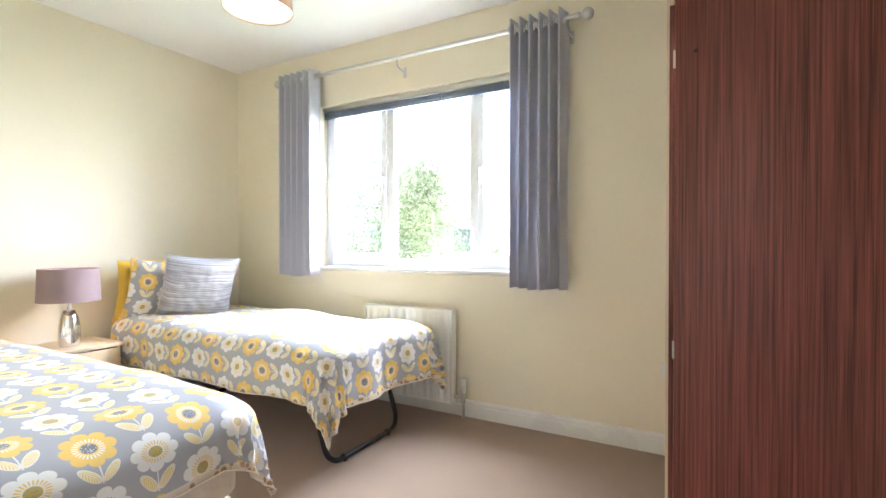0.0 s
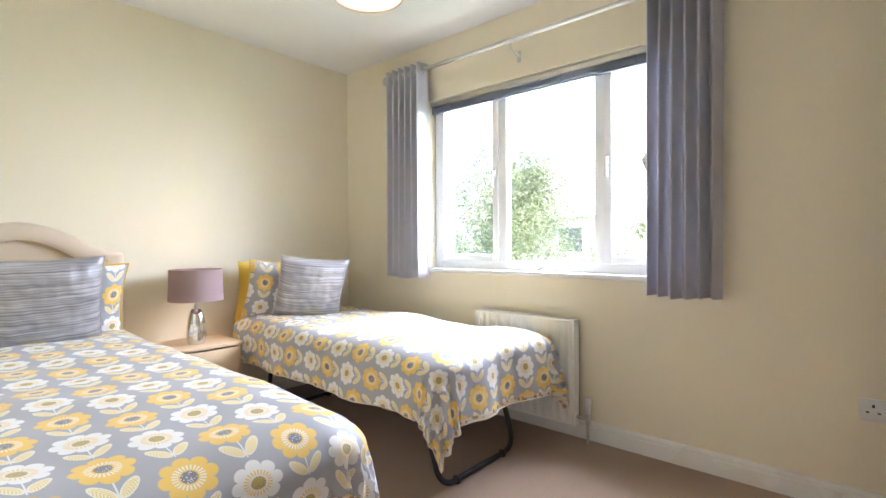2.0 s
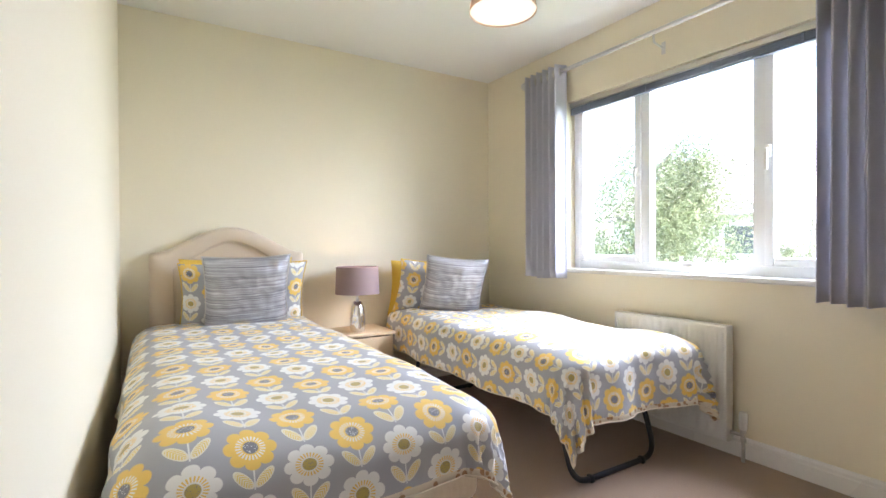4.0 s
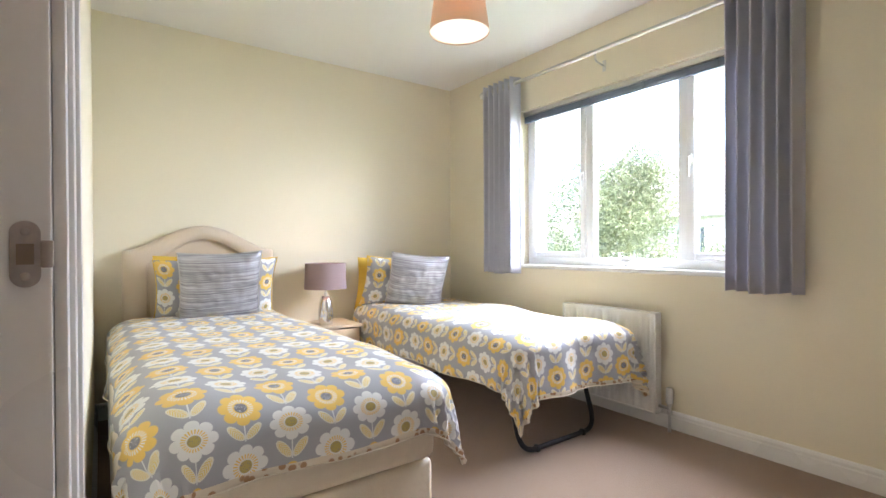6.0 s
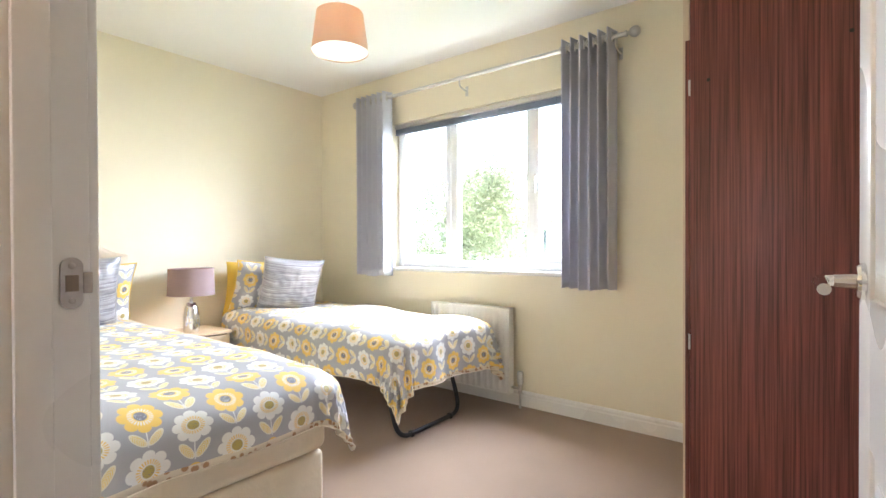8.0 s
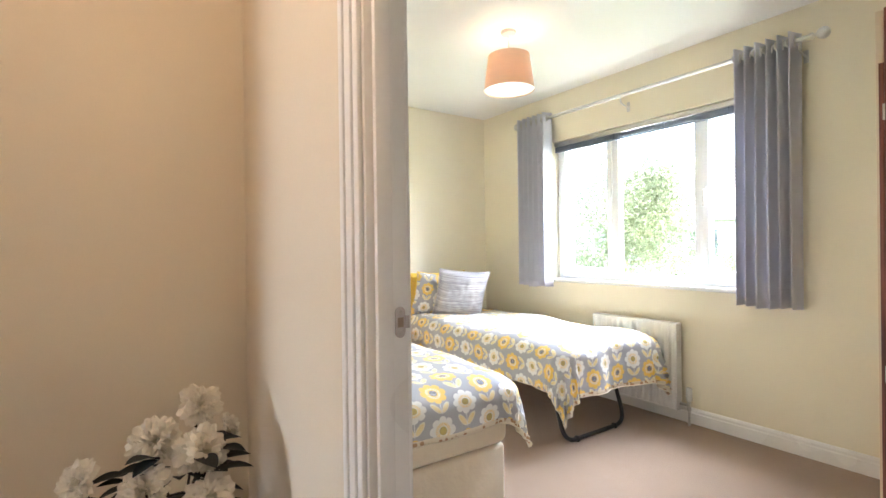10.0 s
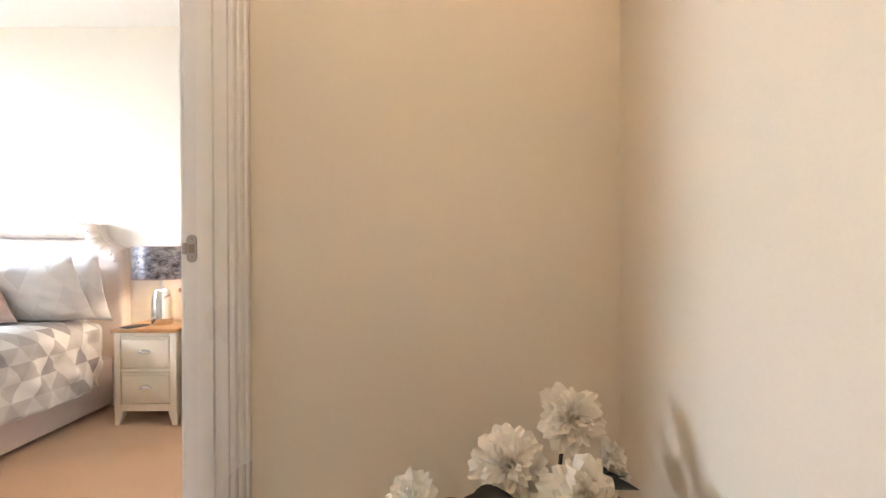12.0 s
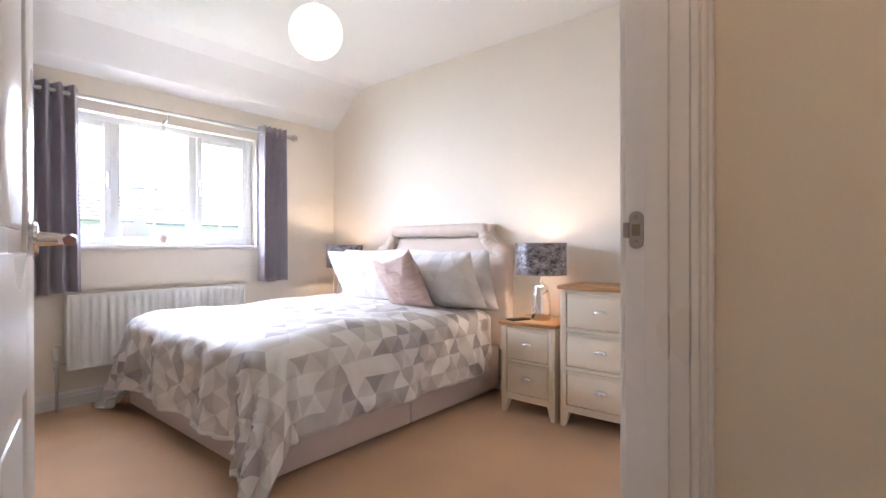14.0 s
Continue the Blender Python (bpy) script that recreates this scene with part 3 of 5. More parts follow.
# ---- windows ----
def window(name, hole, yw, out, panes, split, label, sill_label):
    """Casement window set back in its opening; panes: (x from, x to, opens) in world x; out: +1 or -1 away from the room."""
    x0, x1, z0, z1 = hole
    w = thing(name, 0, 0, 0, label, "window", kind=S)
    yi, yo = yw + out * 0.075, yw + out * 0.135
    bm = bmesh.new()
    fw = 0.045
    for b in ((x0, x0 + fw, z0, z1), (x1 - fw, x1, z0, z1), (x0 + fw, x1 - fw, z0, z0 + fw + 0.012), (x0 + fw, x1 - fw, z1 - fw, z1)):
        add_box(bm, b[0], b[1], yi, yo, b[2], b[3], bevel=0.004)
    edges = [p[0] for p in panes] + [panes[-1][1]]
    for a in edges[1:-1]:
        add_box(bm, a - 0.03, a + 0.03, yi + out * 0.002, yo - out * 0.002, z0 + fw, z1 - fw, bevel=0.004)
    part("window_frame", bm, "upvc", w)
    for a, b, opens in panes:
        a2, b2 = a + 0.028, b - 0.028
        lo, hi = z0 + fw + 0.010, z1 - fw + 0.002
        if opens:
            bm = bmesh.new()
            sw = 0.042
            y2 = yi - out * 0.012
            for c in ((a2, a2 + sw, lo, hi), (b2 - sw, b2, lo, hi), (a2 + sw, b2 - sw, lo, lo + sw), (a2 + sw, b2 - sw, hi - sw, hi)):
                add_box(bm, c[0], c[1], y2, yo - out * 0.01, c[2], c[3], bevel=0.005)
            sash = part("sash", bm, "upvc", w)
            bm = bmesh.new()
            add_box(bm, a2 + sw - 0.004, b2 - sw + 0.004, yi + out * 0.03, yi + out * 0.034, lo + sw - 0.004, hi - sw + 0.004)
            g = part("pane", bm, "glass", sash, "clear glass pane", smooth=False)
            g.visible_shadow = False
            hx = b2 - sw / 2 if opens > 0 else a2 + sw / 2
            hz = (lo + hi) / 2 + 0.03
            bm = box(hx - 0.011, hx + 0.011, y2 - out * 0.012, y2, hz - 0.03, hz + 0.03, bevel=0.004)
            add_box(bm, hx - 0.008, hx + 0.008, y2 - out * 0.034, y2 - out * 0.010, hz - 0.004, hz + 0.014, bevel=0.004)
            add_box(bm, hx - 0.008, hx + 0.008, y2 - out * 0.036, y2 - out * 0.022, hz - 0.095, hz + 0.012, bevel=0.005)
            part("window_handle", bm, "ceramic", sash, "white window handle")
        else:
            bm = bmesh.new()
            add_box(bm, a2 - 0.002, b2 + 0.002, yi + out * 0.03, yi + out * 0.034, lo - 0.004, hi + 0.004)
            g = part("pane", bm, "glass", w, "clear glass pane", smooth=False)
            g.visible_shadow = False
        if split:
            zb = z0 + (z1 - z0) * 0.47
            bm = box(a2 + 0.03, b2 - 0.03, yi + out * 0.026, yi + out * 0.04, zb - 0.004, zb + 0.004)
            add_box(bm, (a2 + b2) / 2 - 0.004, (a2 + b2) / 2 + 0.004, yi + out * 0.026, yi + out * 0.0395, z0 + 0.06, z1 - 0.06)
            part("glazing_bar", bm, "upvc", w)
    bm = box(x0 - 0.03, x1 + 0.03, yw - out * 0.035, yw, z0 - 0.026, z0 + 0.002, bevel=0.006, seg=3)
    add_box(bm, x0, x1, yw - out * 0.001, yi + out * 0.01, z0 - 0.020, z0 + 0.0015)
    part("window_sill", bm, "gloss", w, sill_label)
    return w


window("window_1", W1, YN, 1, [(W1[0] + 0.02, -1.325, 1), (-1.325, -0.68, 0), (-0.68, W1[1] - 0.02, -1)], False, "white three-light casement window, one light fixed", "white painted window sill")
window("window_2", W2, R2S, -1, [(W2[0] + 0.02, -1.545, 1), (-1.545, -1.03, 0), (-1.03, W2[1] - 0.02, -1)], True, "white three-light casement window with thin glazing bars", "white painted window sill")

bl = thing("venetian_blind", -1.09, YN + 0.035, 2.068, "slate grey venetian blind drawn up under the window head", "blind")
part("headrail", box(-0.80, 0.80, -0.02, 0.02, -0.032, 0.0, bevel=0.003), "steel", bl, "pale metal headrail")
slat = mesh_of("slat", box(-0.795, 0.795, -0.0125, 0.0125, -0.0012, 0.0012), "blind")
for i in range(11):
    o = new("slat", slat)
    o.parent, o.location = bl, (0, random.uniform(-0.001, 0.001), -0.037 - i * 0.0031)
    o.rotation_euler = (radians(random.uniform(-4, 4)), 0, 0)
part("bottom_rail", box(-0.797, 0.797, -0.013, 0.013, -0.083, -0.072, bevel=0.003), "blind", bl)
for x in (-0.62, -0.2, 0.2, 0.62):
    part("clip", box(x - 0.006, x + 0.006, -0.018, -0.013, -0.084, -0.034), "blind", bl)


# ---- curtains ----
def curtain_pole(name, x0, x1, y, z, wall_y, centre, label):
    p = thing(name, 0, 0, 0, label, "curtain pole")
    part("pole", tube([(x0, y, z), (x1, y, z)], 0.0135, 16), "steel", p)
    for x, s in ((x0, -1), (x1, 1)):
        bm = lathe([(0, 0), (0.017, 0), (0.017, 0.012), (0.010, 0.018), (0.010, 0.026), (0.022, 0.034), (0.029, 0.048), (0.0305, 0.060), (0.026, 0.074), (0.014, 0.084), (0, 0.087)], 24)
        bmesh.ops.transform(bm, matrix=Matrix.Translation((x, y, z)) @ Matrix.Rotation(radians(90 * s), 4, "Y"), verts=bm.verts)
        part("finial", bm, "steel", p, "ball finial")
    for x in (x0 + 0.05, centre, x1 - 0.05):
        pts = rounded_path([(x, wall_y, z - 0.07), (x, wall_y + (y - wall_y) * 0.25, z - 0.07), (x, y, z - 0.055), (x, y, z - 0.012)], 0.02)
        bm = tube(pts, 0.006, 10)
        add_box(bm, x - 0.012, x + 0.012, wall_y, wall_y + (y - wall_y) * 0.06, z - 0.105, z - 0.035, bevel=0.002)
        part("bracket", bm, "steel", p)
    return p


def curtain(name, x0, x1, y, ztop, zbot, folds, depth, material, label, rod_z, flare=0.0, group="", room=-1):
    """An eyelet curtain, gathered in full rounded folds round its pole; room: the way the folds face."""
    c = thing(name, 0, 0, 0, label, "curtain", group=group)
    rnd = random.Random(int(1000 * abs(x0)))
    size = [rnd.uniform(-0.16, 0.16) for _ in range(folds + 1)]
    sway = [rnd.uniform(-0.010, 0.010) for _ in range(folds + 1)]

    def fn(s, t):
        a = s * folds * math.pi
        i = min(folds - 1, int(s * folds))
        f = s * folds - i
        hump = math.sin(a) ** 2
        k = size[i] * math.sin(math.pi * f)
        z = ztop + (zbot - ztop) * t
        lean = sway[i] * (1 - f) + sway[i + 1] * f
        x = x0 + (x1 - x0) * s + flare * t * (s - 0.5) * (x1 - x0) + lean * t + 0.006 * math.sin(2 * a) * (0.4 + 0.6 * t)
        d = depth * (1 + k * t) * (1 - 0.1 * t)
        return (x, y + room * d * (2 * hump - 1) + 0.004 * t * math.sin(5 * s + 3 * t), z + 0.006 * math.sin(a * 0.5) * t)

    body = part("cloth", grid(fn, folds * 22, 26), material, c)
    thicken(body, 0.004, 0)
    for i in range(folds * 2):
        s = (i * 0.5 + 0.25) / folds
        p = Vector(fn(s, 0))
        bm = bmesh.new()
        R, r = 0.024, 0.005
        vs = [[bm.verts.new((r * math.sin(2 * math.pi * j / 8), (R + r * math.cos(2 * math.pi * j / 8)) * math.cos(2 * math.pi * i2 / 20), (R + r * math.cos(2 * math.pi * j / 8)) * math.sin(2 * math.pi * i2 / 20))) for j in range(8)] for i2 in range(20)]
        for i2 in range(20):
            for j in range(8):
                bm.faces.new((vs[i2][j], vs[(i2 + 1) % 20][j], vs[(i2 + 1) % 20][(j + 1) % 8], vs[i2][(j + 1) % 8]))
        bmesh.ops.transform(bm, matrix=Matrix.Translation((p.x, y, rod_z)) @ Matrix.Rotation(radians(25 if i % 2 else -25), 4, "Z"), verts=bm.verts)
        part("eyelet", bm, "steel", c, "steel eyelet")
    return c


curtain_pole("curtain_pole", -2.175, 0.0, 3.505, 2.267, YN, -1.15, "brushed steel curtain pole with ball finials")
curtain("curtain", -2.215, -1.85, 3.505, 2.315, 0.835, 6, 0.042, "curtain", "lilac grey eyelet curtain drawn back beside the window", 2.267, 0.03, "curtains of the twin room")
curtain("curtain", -0.385, -0.055, 3.505, 2.315, 0.815, 6, 0.046, "curtain", "lilac grey eyelet curtain drawn back beside the window", 2.267, 0.03, "curtains of the twin room")
curtain_pole("curtain_pole", -2.285, -0.40, -3.56, 1.985, R2S, -1.31, "brushed steel curtain pole with ball finials")
curtain("curtain", -2.265, -2.02, -3.56, 2.035, 0.735, 5, 0.036, "curtain_mauve", "mauve grey eyelet curtain hanging beside the window", 1.985, 0.08, "curtains of the double room", 1)
curtain("curtain", -0.79, -0.44, -3.56, 2.035, 0.735, 5, 0.042, "curtain_mauve", "mauve grey eyelet curtain hanging near the open door", 1.985, 0.05, "curtains of the double room", 1)


# ---- radiators ----
def radiator(name, x0, x1, z0, z1, wall_y, out, valve_x, label):
    """A pressed steel panel radiator on its wall, with a valve; out: +1 or -1 into the room."""
    r = thing(name, 0, 0, 0, label, "radiator")
    yf = wall_y + out * 0.095

    def fn(s, t):
        x = x0 + 0.012 + (x1 - x0 - 0.024) * s
        z = z0 + 0.012 + (z1 - z0 - 0.024) * t
        n = round((x1 - x0) / 0.05)
        e = min(1, min(t, 1 - t) / 0.09)
        return (x, yf - out * 0.010 * e * max(0.0, min(1.0, 0.5 + 1.3 * math.cos(2 * math.pi * s * n))), z)

    part("panel", grid(fn, round((x1 - x0) / 0.05) * 8, 24), "enamel", r)
    bm = box(x0, x1, yf - out * 0.02, yf - out * 0.012, z0, z1, bevel=0.002)
    for b in ((x0, x0 + 0.014, z0, z1), (x1 - 0.014, x1, z0, z1), (x0, x1, z0, z0 + 0.014), (x0, x1, z1 - 0.014, z1)):
        add_box(bm, b[0], b[1], yf - out * 0.06, yf + out * 0.002, b[2], b[3], bevel=0.004)
    part("casing", bm, "enamel", r)
    for x in (x0 + 0.12, x1 - 0.12):
        part("wall_bracket", box(x - 0.015, x + 0.015, wall_y, yf - out * 0.03, z0 + 0.1, z1 - 0.1), "enamel", r)
    yv = wall_y + out * 0.06
    s = 1 if valve_x > (x0 + x1) / 2 else -1
    edge = x1 if s > 0 else x0
    bm = tube([(edge - s * 0.01, yv, z0 + 0.045), (valve_x, yv, z0 + 0.045)], 0.009, 12)
    tube([(valve_x, yv, 0.0), (valve_x, yv, z0 + 0.07)], 0.0085, 12, bm)
    lathe([(0, 0), (0.014, 0), (0.014, 0.022), (0, 0.022)], 6, bm=bm, at=(valve_x, yv, z0 + 0.012))
    lathe([(0, 0), (0.013, 0), (0.013, 0.018), (0, 0.018)], 12, bm=bm, at=(valve_x, yv, z0 + 0.055))
    part("valve_tail", bm, "steel", r, "tarnished metal valve and pipe")
    bm = lathe([(0, 0), (0.016, 0), (0.019, 0.006), (0.019, 0.075), (0.016, 0.084), (0, 0.086)], 20, at=(valve_x, yv, z0 + 0.075))
    part("valve_head", bm, "ceramic", r, "white thermostatic valve head")
    return r


radiator("radiator", -1.42, -0.75, 0.085, 0.66, YN, -1, -0.69, "white panel radiator under the window, partly behind the bed")
radiator("radiator", -1.885, -0.72, 0.245, 0.725, R2S, 1, -0.675, "long white panel radiator under the window")


# ---- beds ----
def pillow(name, w, h, d, matrix, material, label, category="pillow", piping=None, uvs=1.0, group=""):
    """A plump pillow with pinched corners and creases; w across, h up, d thick."""
    ob = thing(name, 0, 0, 0, label, category, group=group)
    ob.matrix_basis = matrix
    seed = random.uniform(0, 50)
    for side in (1, -1):
        def fn(s, t, side=side):
            a, b = 2 * s - 1, 2 * t - 1
            pinch = 1 - 0.07 * (1 - b * b) * abs(a) ** 3
            pinch2 = 1 - 0.07 * (1 - a * a) * abs(b) ** 3
            m = max(0.0, (1 - abs(a) ** 2.6) * (1 - abs(b) ** 2.6)) ** 0.5
            k = noise.noise(Vector((a * 2.2 + seed, b * 2.2, side * 3)))
            k2 = noise.noise(Vector((a * 6 + seed, b * 6, side * 5)))
            return (a * w / 2 * pinch, side * (d / 2 * m * (1 + 0.18 * k) + 0.013 * k2 * m), h / 2 + b * h / 2 * pinch2 + 0.008 * k * (1 - abs(b)))
        part("front" if side > 0 else "back", grid(fn, 28, 28, lambda s, t: (s * w * uvs, t * h * uvs)), material, ob)
    if piping:
        pts = []
        for k in range(4 * 14 + 1):
            e, f = divmod(k, 14)
            f = f / 14 * 2 - 1
            a, b = ((f, -1), (1, f), (-f, 1), (-1, -f))[e % 4]
            p1, p2 = 1 - 0.07 * (1 - b * b) * abs(a) ** 3, 1 - 0.07 * (1 - a * a) * abs(b) ** 3
            pts.append((a * w / 2 * p1, 0, h / 2 + b * h / 2 * p2))
        part("piping", tube(pts, 0.004, 6), piping, ob)
    return ob


def drape(rect, ztop, hang, radius, seed, fold, uv_flip=None, puff=0.02, res=0.022, tip=1.0, flare=0.12, pucker=0.004):
    """A duvet over a bed: rect x0, x1, y0, y1; hang: metres of cloth past x1, y0, y1. The cloth rounds over the edges and hangs in folds."""
    x0, x1, y0, y1 = rect
    hx, hy0, hy1 = hang
    a0, a1, b0, b1 = x0, x1 + hx, y0 - hy0, y1 + hy1

    def fn(s, t):
        a, b = a0 + (a1 - a0) * s, b0 + (b1 - b0) * t
        cx, cy = min(a, x1 - radius), min(max(b, y0 + radius), y1 - radius)
        ex, ey = a - cx, b - cy
        e = math.hypot(ex, ey)
        nz = noise.noise(Vector((a * 2.1 + seed, b * 2.1, 0))) * puff + noise.noise(Vector((a * 5.5 + seed, b * 5.5, 2))) * puff * 0.45
        crease = max(0.0, noise.noise(Vector((a * 3 + 4 * b + seed, b * 1.2 - a, 5))) - 0.15) * puff * 0.9
        if e < 1e-6:
            return (a, b, ztop + nz + crease)
        dx, dy = ex / e, ey / e
        rz = radius * 0.6
        q = math.pi / 2 * radius * 0.81
        if e < q:
            th = e / q * math.pi / 2
            o, z = radius * math.sin(th), ztop - rz * (1 - math.cos(th))
        else:
            o, z = radius, ztop - rz - (e - q) * (1 + (tip - 1) * 4 * dx * dx * dy * dy)
        drop = max(0.0, e - radius * 0.6)
        along = math.atan2(dy, dx) * 1.6 + (a if abs(dy) > abs(dx) else b) * 1.0
        wave = math.sin(along * 11 + seed) * 0.6 + math.sin(along * 23 + 2 * seed) * 0.18 + 0.8 * noise.noise(Vector((along * 6, drop * 4, seed)))
        o += fold * drop * wave * 0.55 + fold * 0.35 * drop + flare * drop * 4 * dx * dx * dy * dy
        o = max(o, radius * 0.98) if e > q else o
        o += pucker * noise.noise(Vector((a * 13 + seed, b * 13, 7))) * min(1, drop * 6)
        return (cx + dx * o, cy + dy * o, max(0.03, z + nz * max(0, 1 - drop * 4) + 0.006 * wave * drop))

    uvf = uv_flip or (lambda a, b: (b, -a))
    nu, nv = round((a1 - a0) / res), round((b1 - b0) / res)
    bm = grid(fn, nu, nv, lambda s, t: uvf(a0 + (a1 - a0) * s, b0 + (b1 - b0) * t))
    bm.faces.ensure_lookup_table()
    for j in range(nv):
        bm.faces[(nu - 1) * nv + j].material_index = 1
    return bm, nu, nv


def duvet(sheet, material, lining, label, group="", pull=None):
    """A duvet: its printed cover and the stitched hem that runs round its three hanging sides; pull(v) shifts the cloth."""
    bm, nu, nv = sheet
    bm.verts.ensure_lookup_table()
    if pull:
        for v in bm.verts:
            v.co += Vector(pull(v.co))
    at = lambda i, j: bm.verts[i * (nv + 1) + j].co.copy()
    edge = [at(i, 0) for i in range(nu + 1)] + [at(nu, j) for j in range(1, nv + 1)] + [at(i, nv) for i in range(nu - 1, -1, -1)]
    d = thing("duvet", 0, 0, 0, label, "duvet", group=group)
    cover = part("cover", bm, material, d)
    cover.data.materials.append(M[lining])
    thicken(cover, 0.012, -1, 1)
    part("hem", tube(edge, 0.003, 6), material if lining == "triangles_pale" else lining, d, "stitched hem")
    return d


# single divan bed with an arched headboard
b1 = thing("divan_bed", -1.7, 1.47, 0, "cream damask single divan bed with an arched upholstered headboard", "bed")


def at_bed(bm, b):
    bmesh.ops.translate(bm, verts=bm.verts, vec=tuple(-v for v in b.matrix_basis.translation))
    return bm


part("base", at_bed(box(-2.72, -0.64, 0.985, 1.905, 0.035, 0.30, bevel=0.02, seg=3), b1), "divan", b1)
part("mattress", at_bed(box(-2.72, -0.625, 0.98, 1.915, 0.302, 0.555, bevel=0.04, seg=4), b1), "divan", b1, "cream quilted mattress")
for x in (-2.6, -0.75):
    for y in (1.12, 1.84):
        part("caster", at_bed(lathe([(0, 0), (0.022, 0), (0.022, 0.036), (0, 0.036)], 14, at=(x, y, 0)), b1), "dark", b1)


def arch(y0, y1, z0, zs, zt, n=32, shoulder=0.05, power=0.66):
    """An outline that flares from two flat shoulders up into a round arch."""
    pts = [(y0, z0), (y0, zs - 0.012), (y0 + 0.012, zs)]
    for i in range(n + 1):
        s = i / n
        e = 0.5 - 0.5 * math.cos(2 * math.pi * s)
        pts.append((y0 + shoulder + (y1 - y0 - 2 * shoulder) * s, zs + 0.004 + (zt - zs) * e ** power))
    pts += [(y1 - 0.012, zs), (y1, zs - 0.012), (y1, z0)]
    return pts


H1A, H1B = 1.065, 1.965
INSET = (H1A + 0.135, H1B - 0.135, 0.30, 0.945, 1.088)
hb = prism(arch(H1A + 0.01, H1B - 0.01, 0.26, 1.02, 1.175), 0.048, "x")
bmesh.ops.translate(hb, verts=hb.verts, vec=(XW + 0.003, 0, 0))
headboard = part("headboard", at_bed(hb, b1), "headboard", b1, "beige arched headboard")
# padded border that stands proud round the inset
bm = bmesh.new()
loops = []
outer, inner = arch(H1A, H1B, 0.25, 1.03, 1.185), arch(*INSET, power=0.6, shoulder=0.02)
for f, x in ((0.0, 0.004), (0.0, 0.060), (0.10, 0.078), (0.25, 0.088), (0.75, 0.090), (0.93, 0.078), (1.0, 0.052)):
    loops.append([bm.verts.new((XW + x, a0 + (a1 - a0) * f, b0 + (b1_ - b0) * f)) for (a0, b0), (a1, b1_) in zip(outer, inner)])
for la, lb in zip(loops, loops[1:]):
    for i in range(len(la) - 1):
        bm.faces.new((la[i], la[i + 1], lb[i + 1], lb[i]))
part("padded_border", at_bed(bm, b1), "headboard", headboard, "padded raised border")
pts = [(XW + 0.056, y, z) for y, z in inner]
part("welt", at_bed(tube(pts, 0.006, 8), b1), "headboard", headboard, "piped welt round the inset")

duvet(drape((-2.62, -0.558, 0.99, 1.968), 0.635, (0.15, 0.12, 0.17), 0.16, 3.1, 0.15, puff=0.02, tip=1.0, pucker=0.009), "flowers", "lining", "grey duvet printed with white and yellow daisies on the divan", "duvets of the twin room")

m_ = Matrix.Translation
tilt = lambda x, y, z, lean, turn, spin=0: pose(x, y, z, 0, 0, -90 + turn) @ pose(0, 0, 0, -lean, spin, 0)
pillow("pillow", 0.64, 0.45, 0.13, tilt(-2.67, 1.53, 0.555, 10, 0), "mustard", "mustard yellow pillow behind a printed pillow")
pillow("pillow", 0.71, 0.43, 0.15, tilt(-2.57, 1.555, 0.56, 14, 0), "flowers", "grey daisy-print pillow propped on the headboard", piping="mustard")
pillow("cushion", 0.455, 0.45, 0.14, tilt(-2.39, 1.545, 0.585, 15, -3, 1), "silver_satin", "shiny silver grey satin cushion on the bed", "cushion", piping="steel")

# folding guest bed
b2 = thing("folding_bed", -1.85, 3.02, 0, "folding guest bed on a black tubular steel frame", "bed")
part("mattress", at_bed(box(-2.76, -0.93, 2.61, 3.45, 0.36, 0.545, bevel=0.04, seg=4), b2), "divan", b2, "pale mattress")
bm = tube(rounded_path([(-2.76, 2.63, 0.335), (-0.92, 2.63, 0.335), (-0.92, 3.43, 0.335), (-2.76, 3.43, 0.335), (-2.76, 2.635, 0.335)], 0.06), 0.0125, 10)
part("bed_frame", at_bed(bm, b2), "black_steel", b2)
for x, dx in ((-1.05, 0.10), (-2.35, -0.08)):
    bm = tube(rounded_path([(x, 2.645, 0.34), (x + dx, 2.645, 0.016), (x + dx, 3.225, 0.016), (x, 3.225, 0.34)], 0.10, 10), 0.0135, 12)
    leg = part("leg", at_bed(bm, b2), "black_steel", b2, "bent black steel leg loop")
    for y in (2.755, 3.115):
        part("foot_clip", at_bed(box(x + dx - 0.016, x + dx + 0.016, y - 0.012, y + 0.012, 0.0, 0.032, bevel=0.005), b2), "black_steel", leg)
for i in range(16):
    x = -2.70 + i * 0.115
    part("bed_slat", at_bed(box(x, x + 0.055, 2.635, 3.425, 0.348, 0.359), b2), "maple", b2)
ease = lambda v: max(0.0, min(1.0, v)) ** 2
duvet(drape((-2.70, -0.90, 2.575, 3.47), 0.605, (0.27, 0.235, 0.16), 0.14, 8.4, 0.19, puff=0.024, tip=1.0, pucker=0.010), "flowers", "lining", "grey daisy-print duvet hanging off the folding bed", "duvets of the twin room",
      lambda v: (0.085 * ease((v.y - 2.7) / 0.75) * ease((v.x + 1.5) / 0.6), -0.02 * ease((v.y - 3.3) / 0.3), 0))
pillow("pillow", 0.62, 0.42, 0.13, tilt(-2.71, 2.88, 0.55, 10, 0), "mustard", "mustard yellow pillow behind a printed pillow")
pillow("pillow", 0.64, 0.41, 0.15, tilt(-2.60, 2.89, 0.56, 18, -8, -5), "flowers", "grey daisy-print pillow against the wall", piping="mustard")
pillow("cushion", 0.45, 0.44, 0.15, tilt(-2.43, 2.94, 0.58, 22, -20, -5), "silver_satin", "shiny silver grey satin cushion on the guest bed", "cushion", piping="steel")

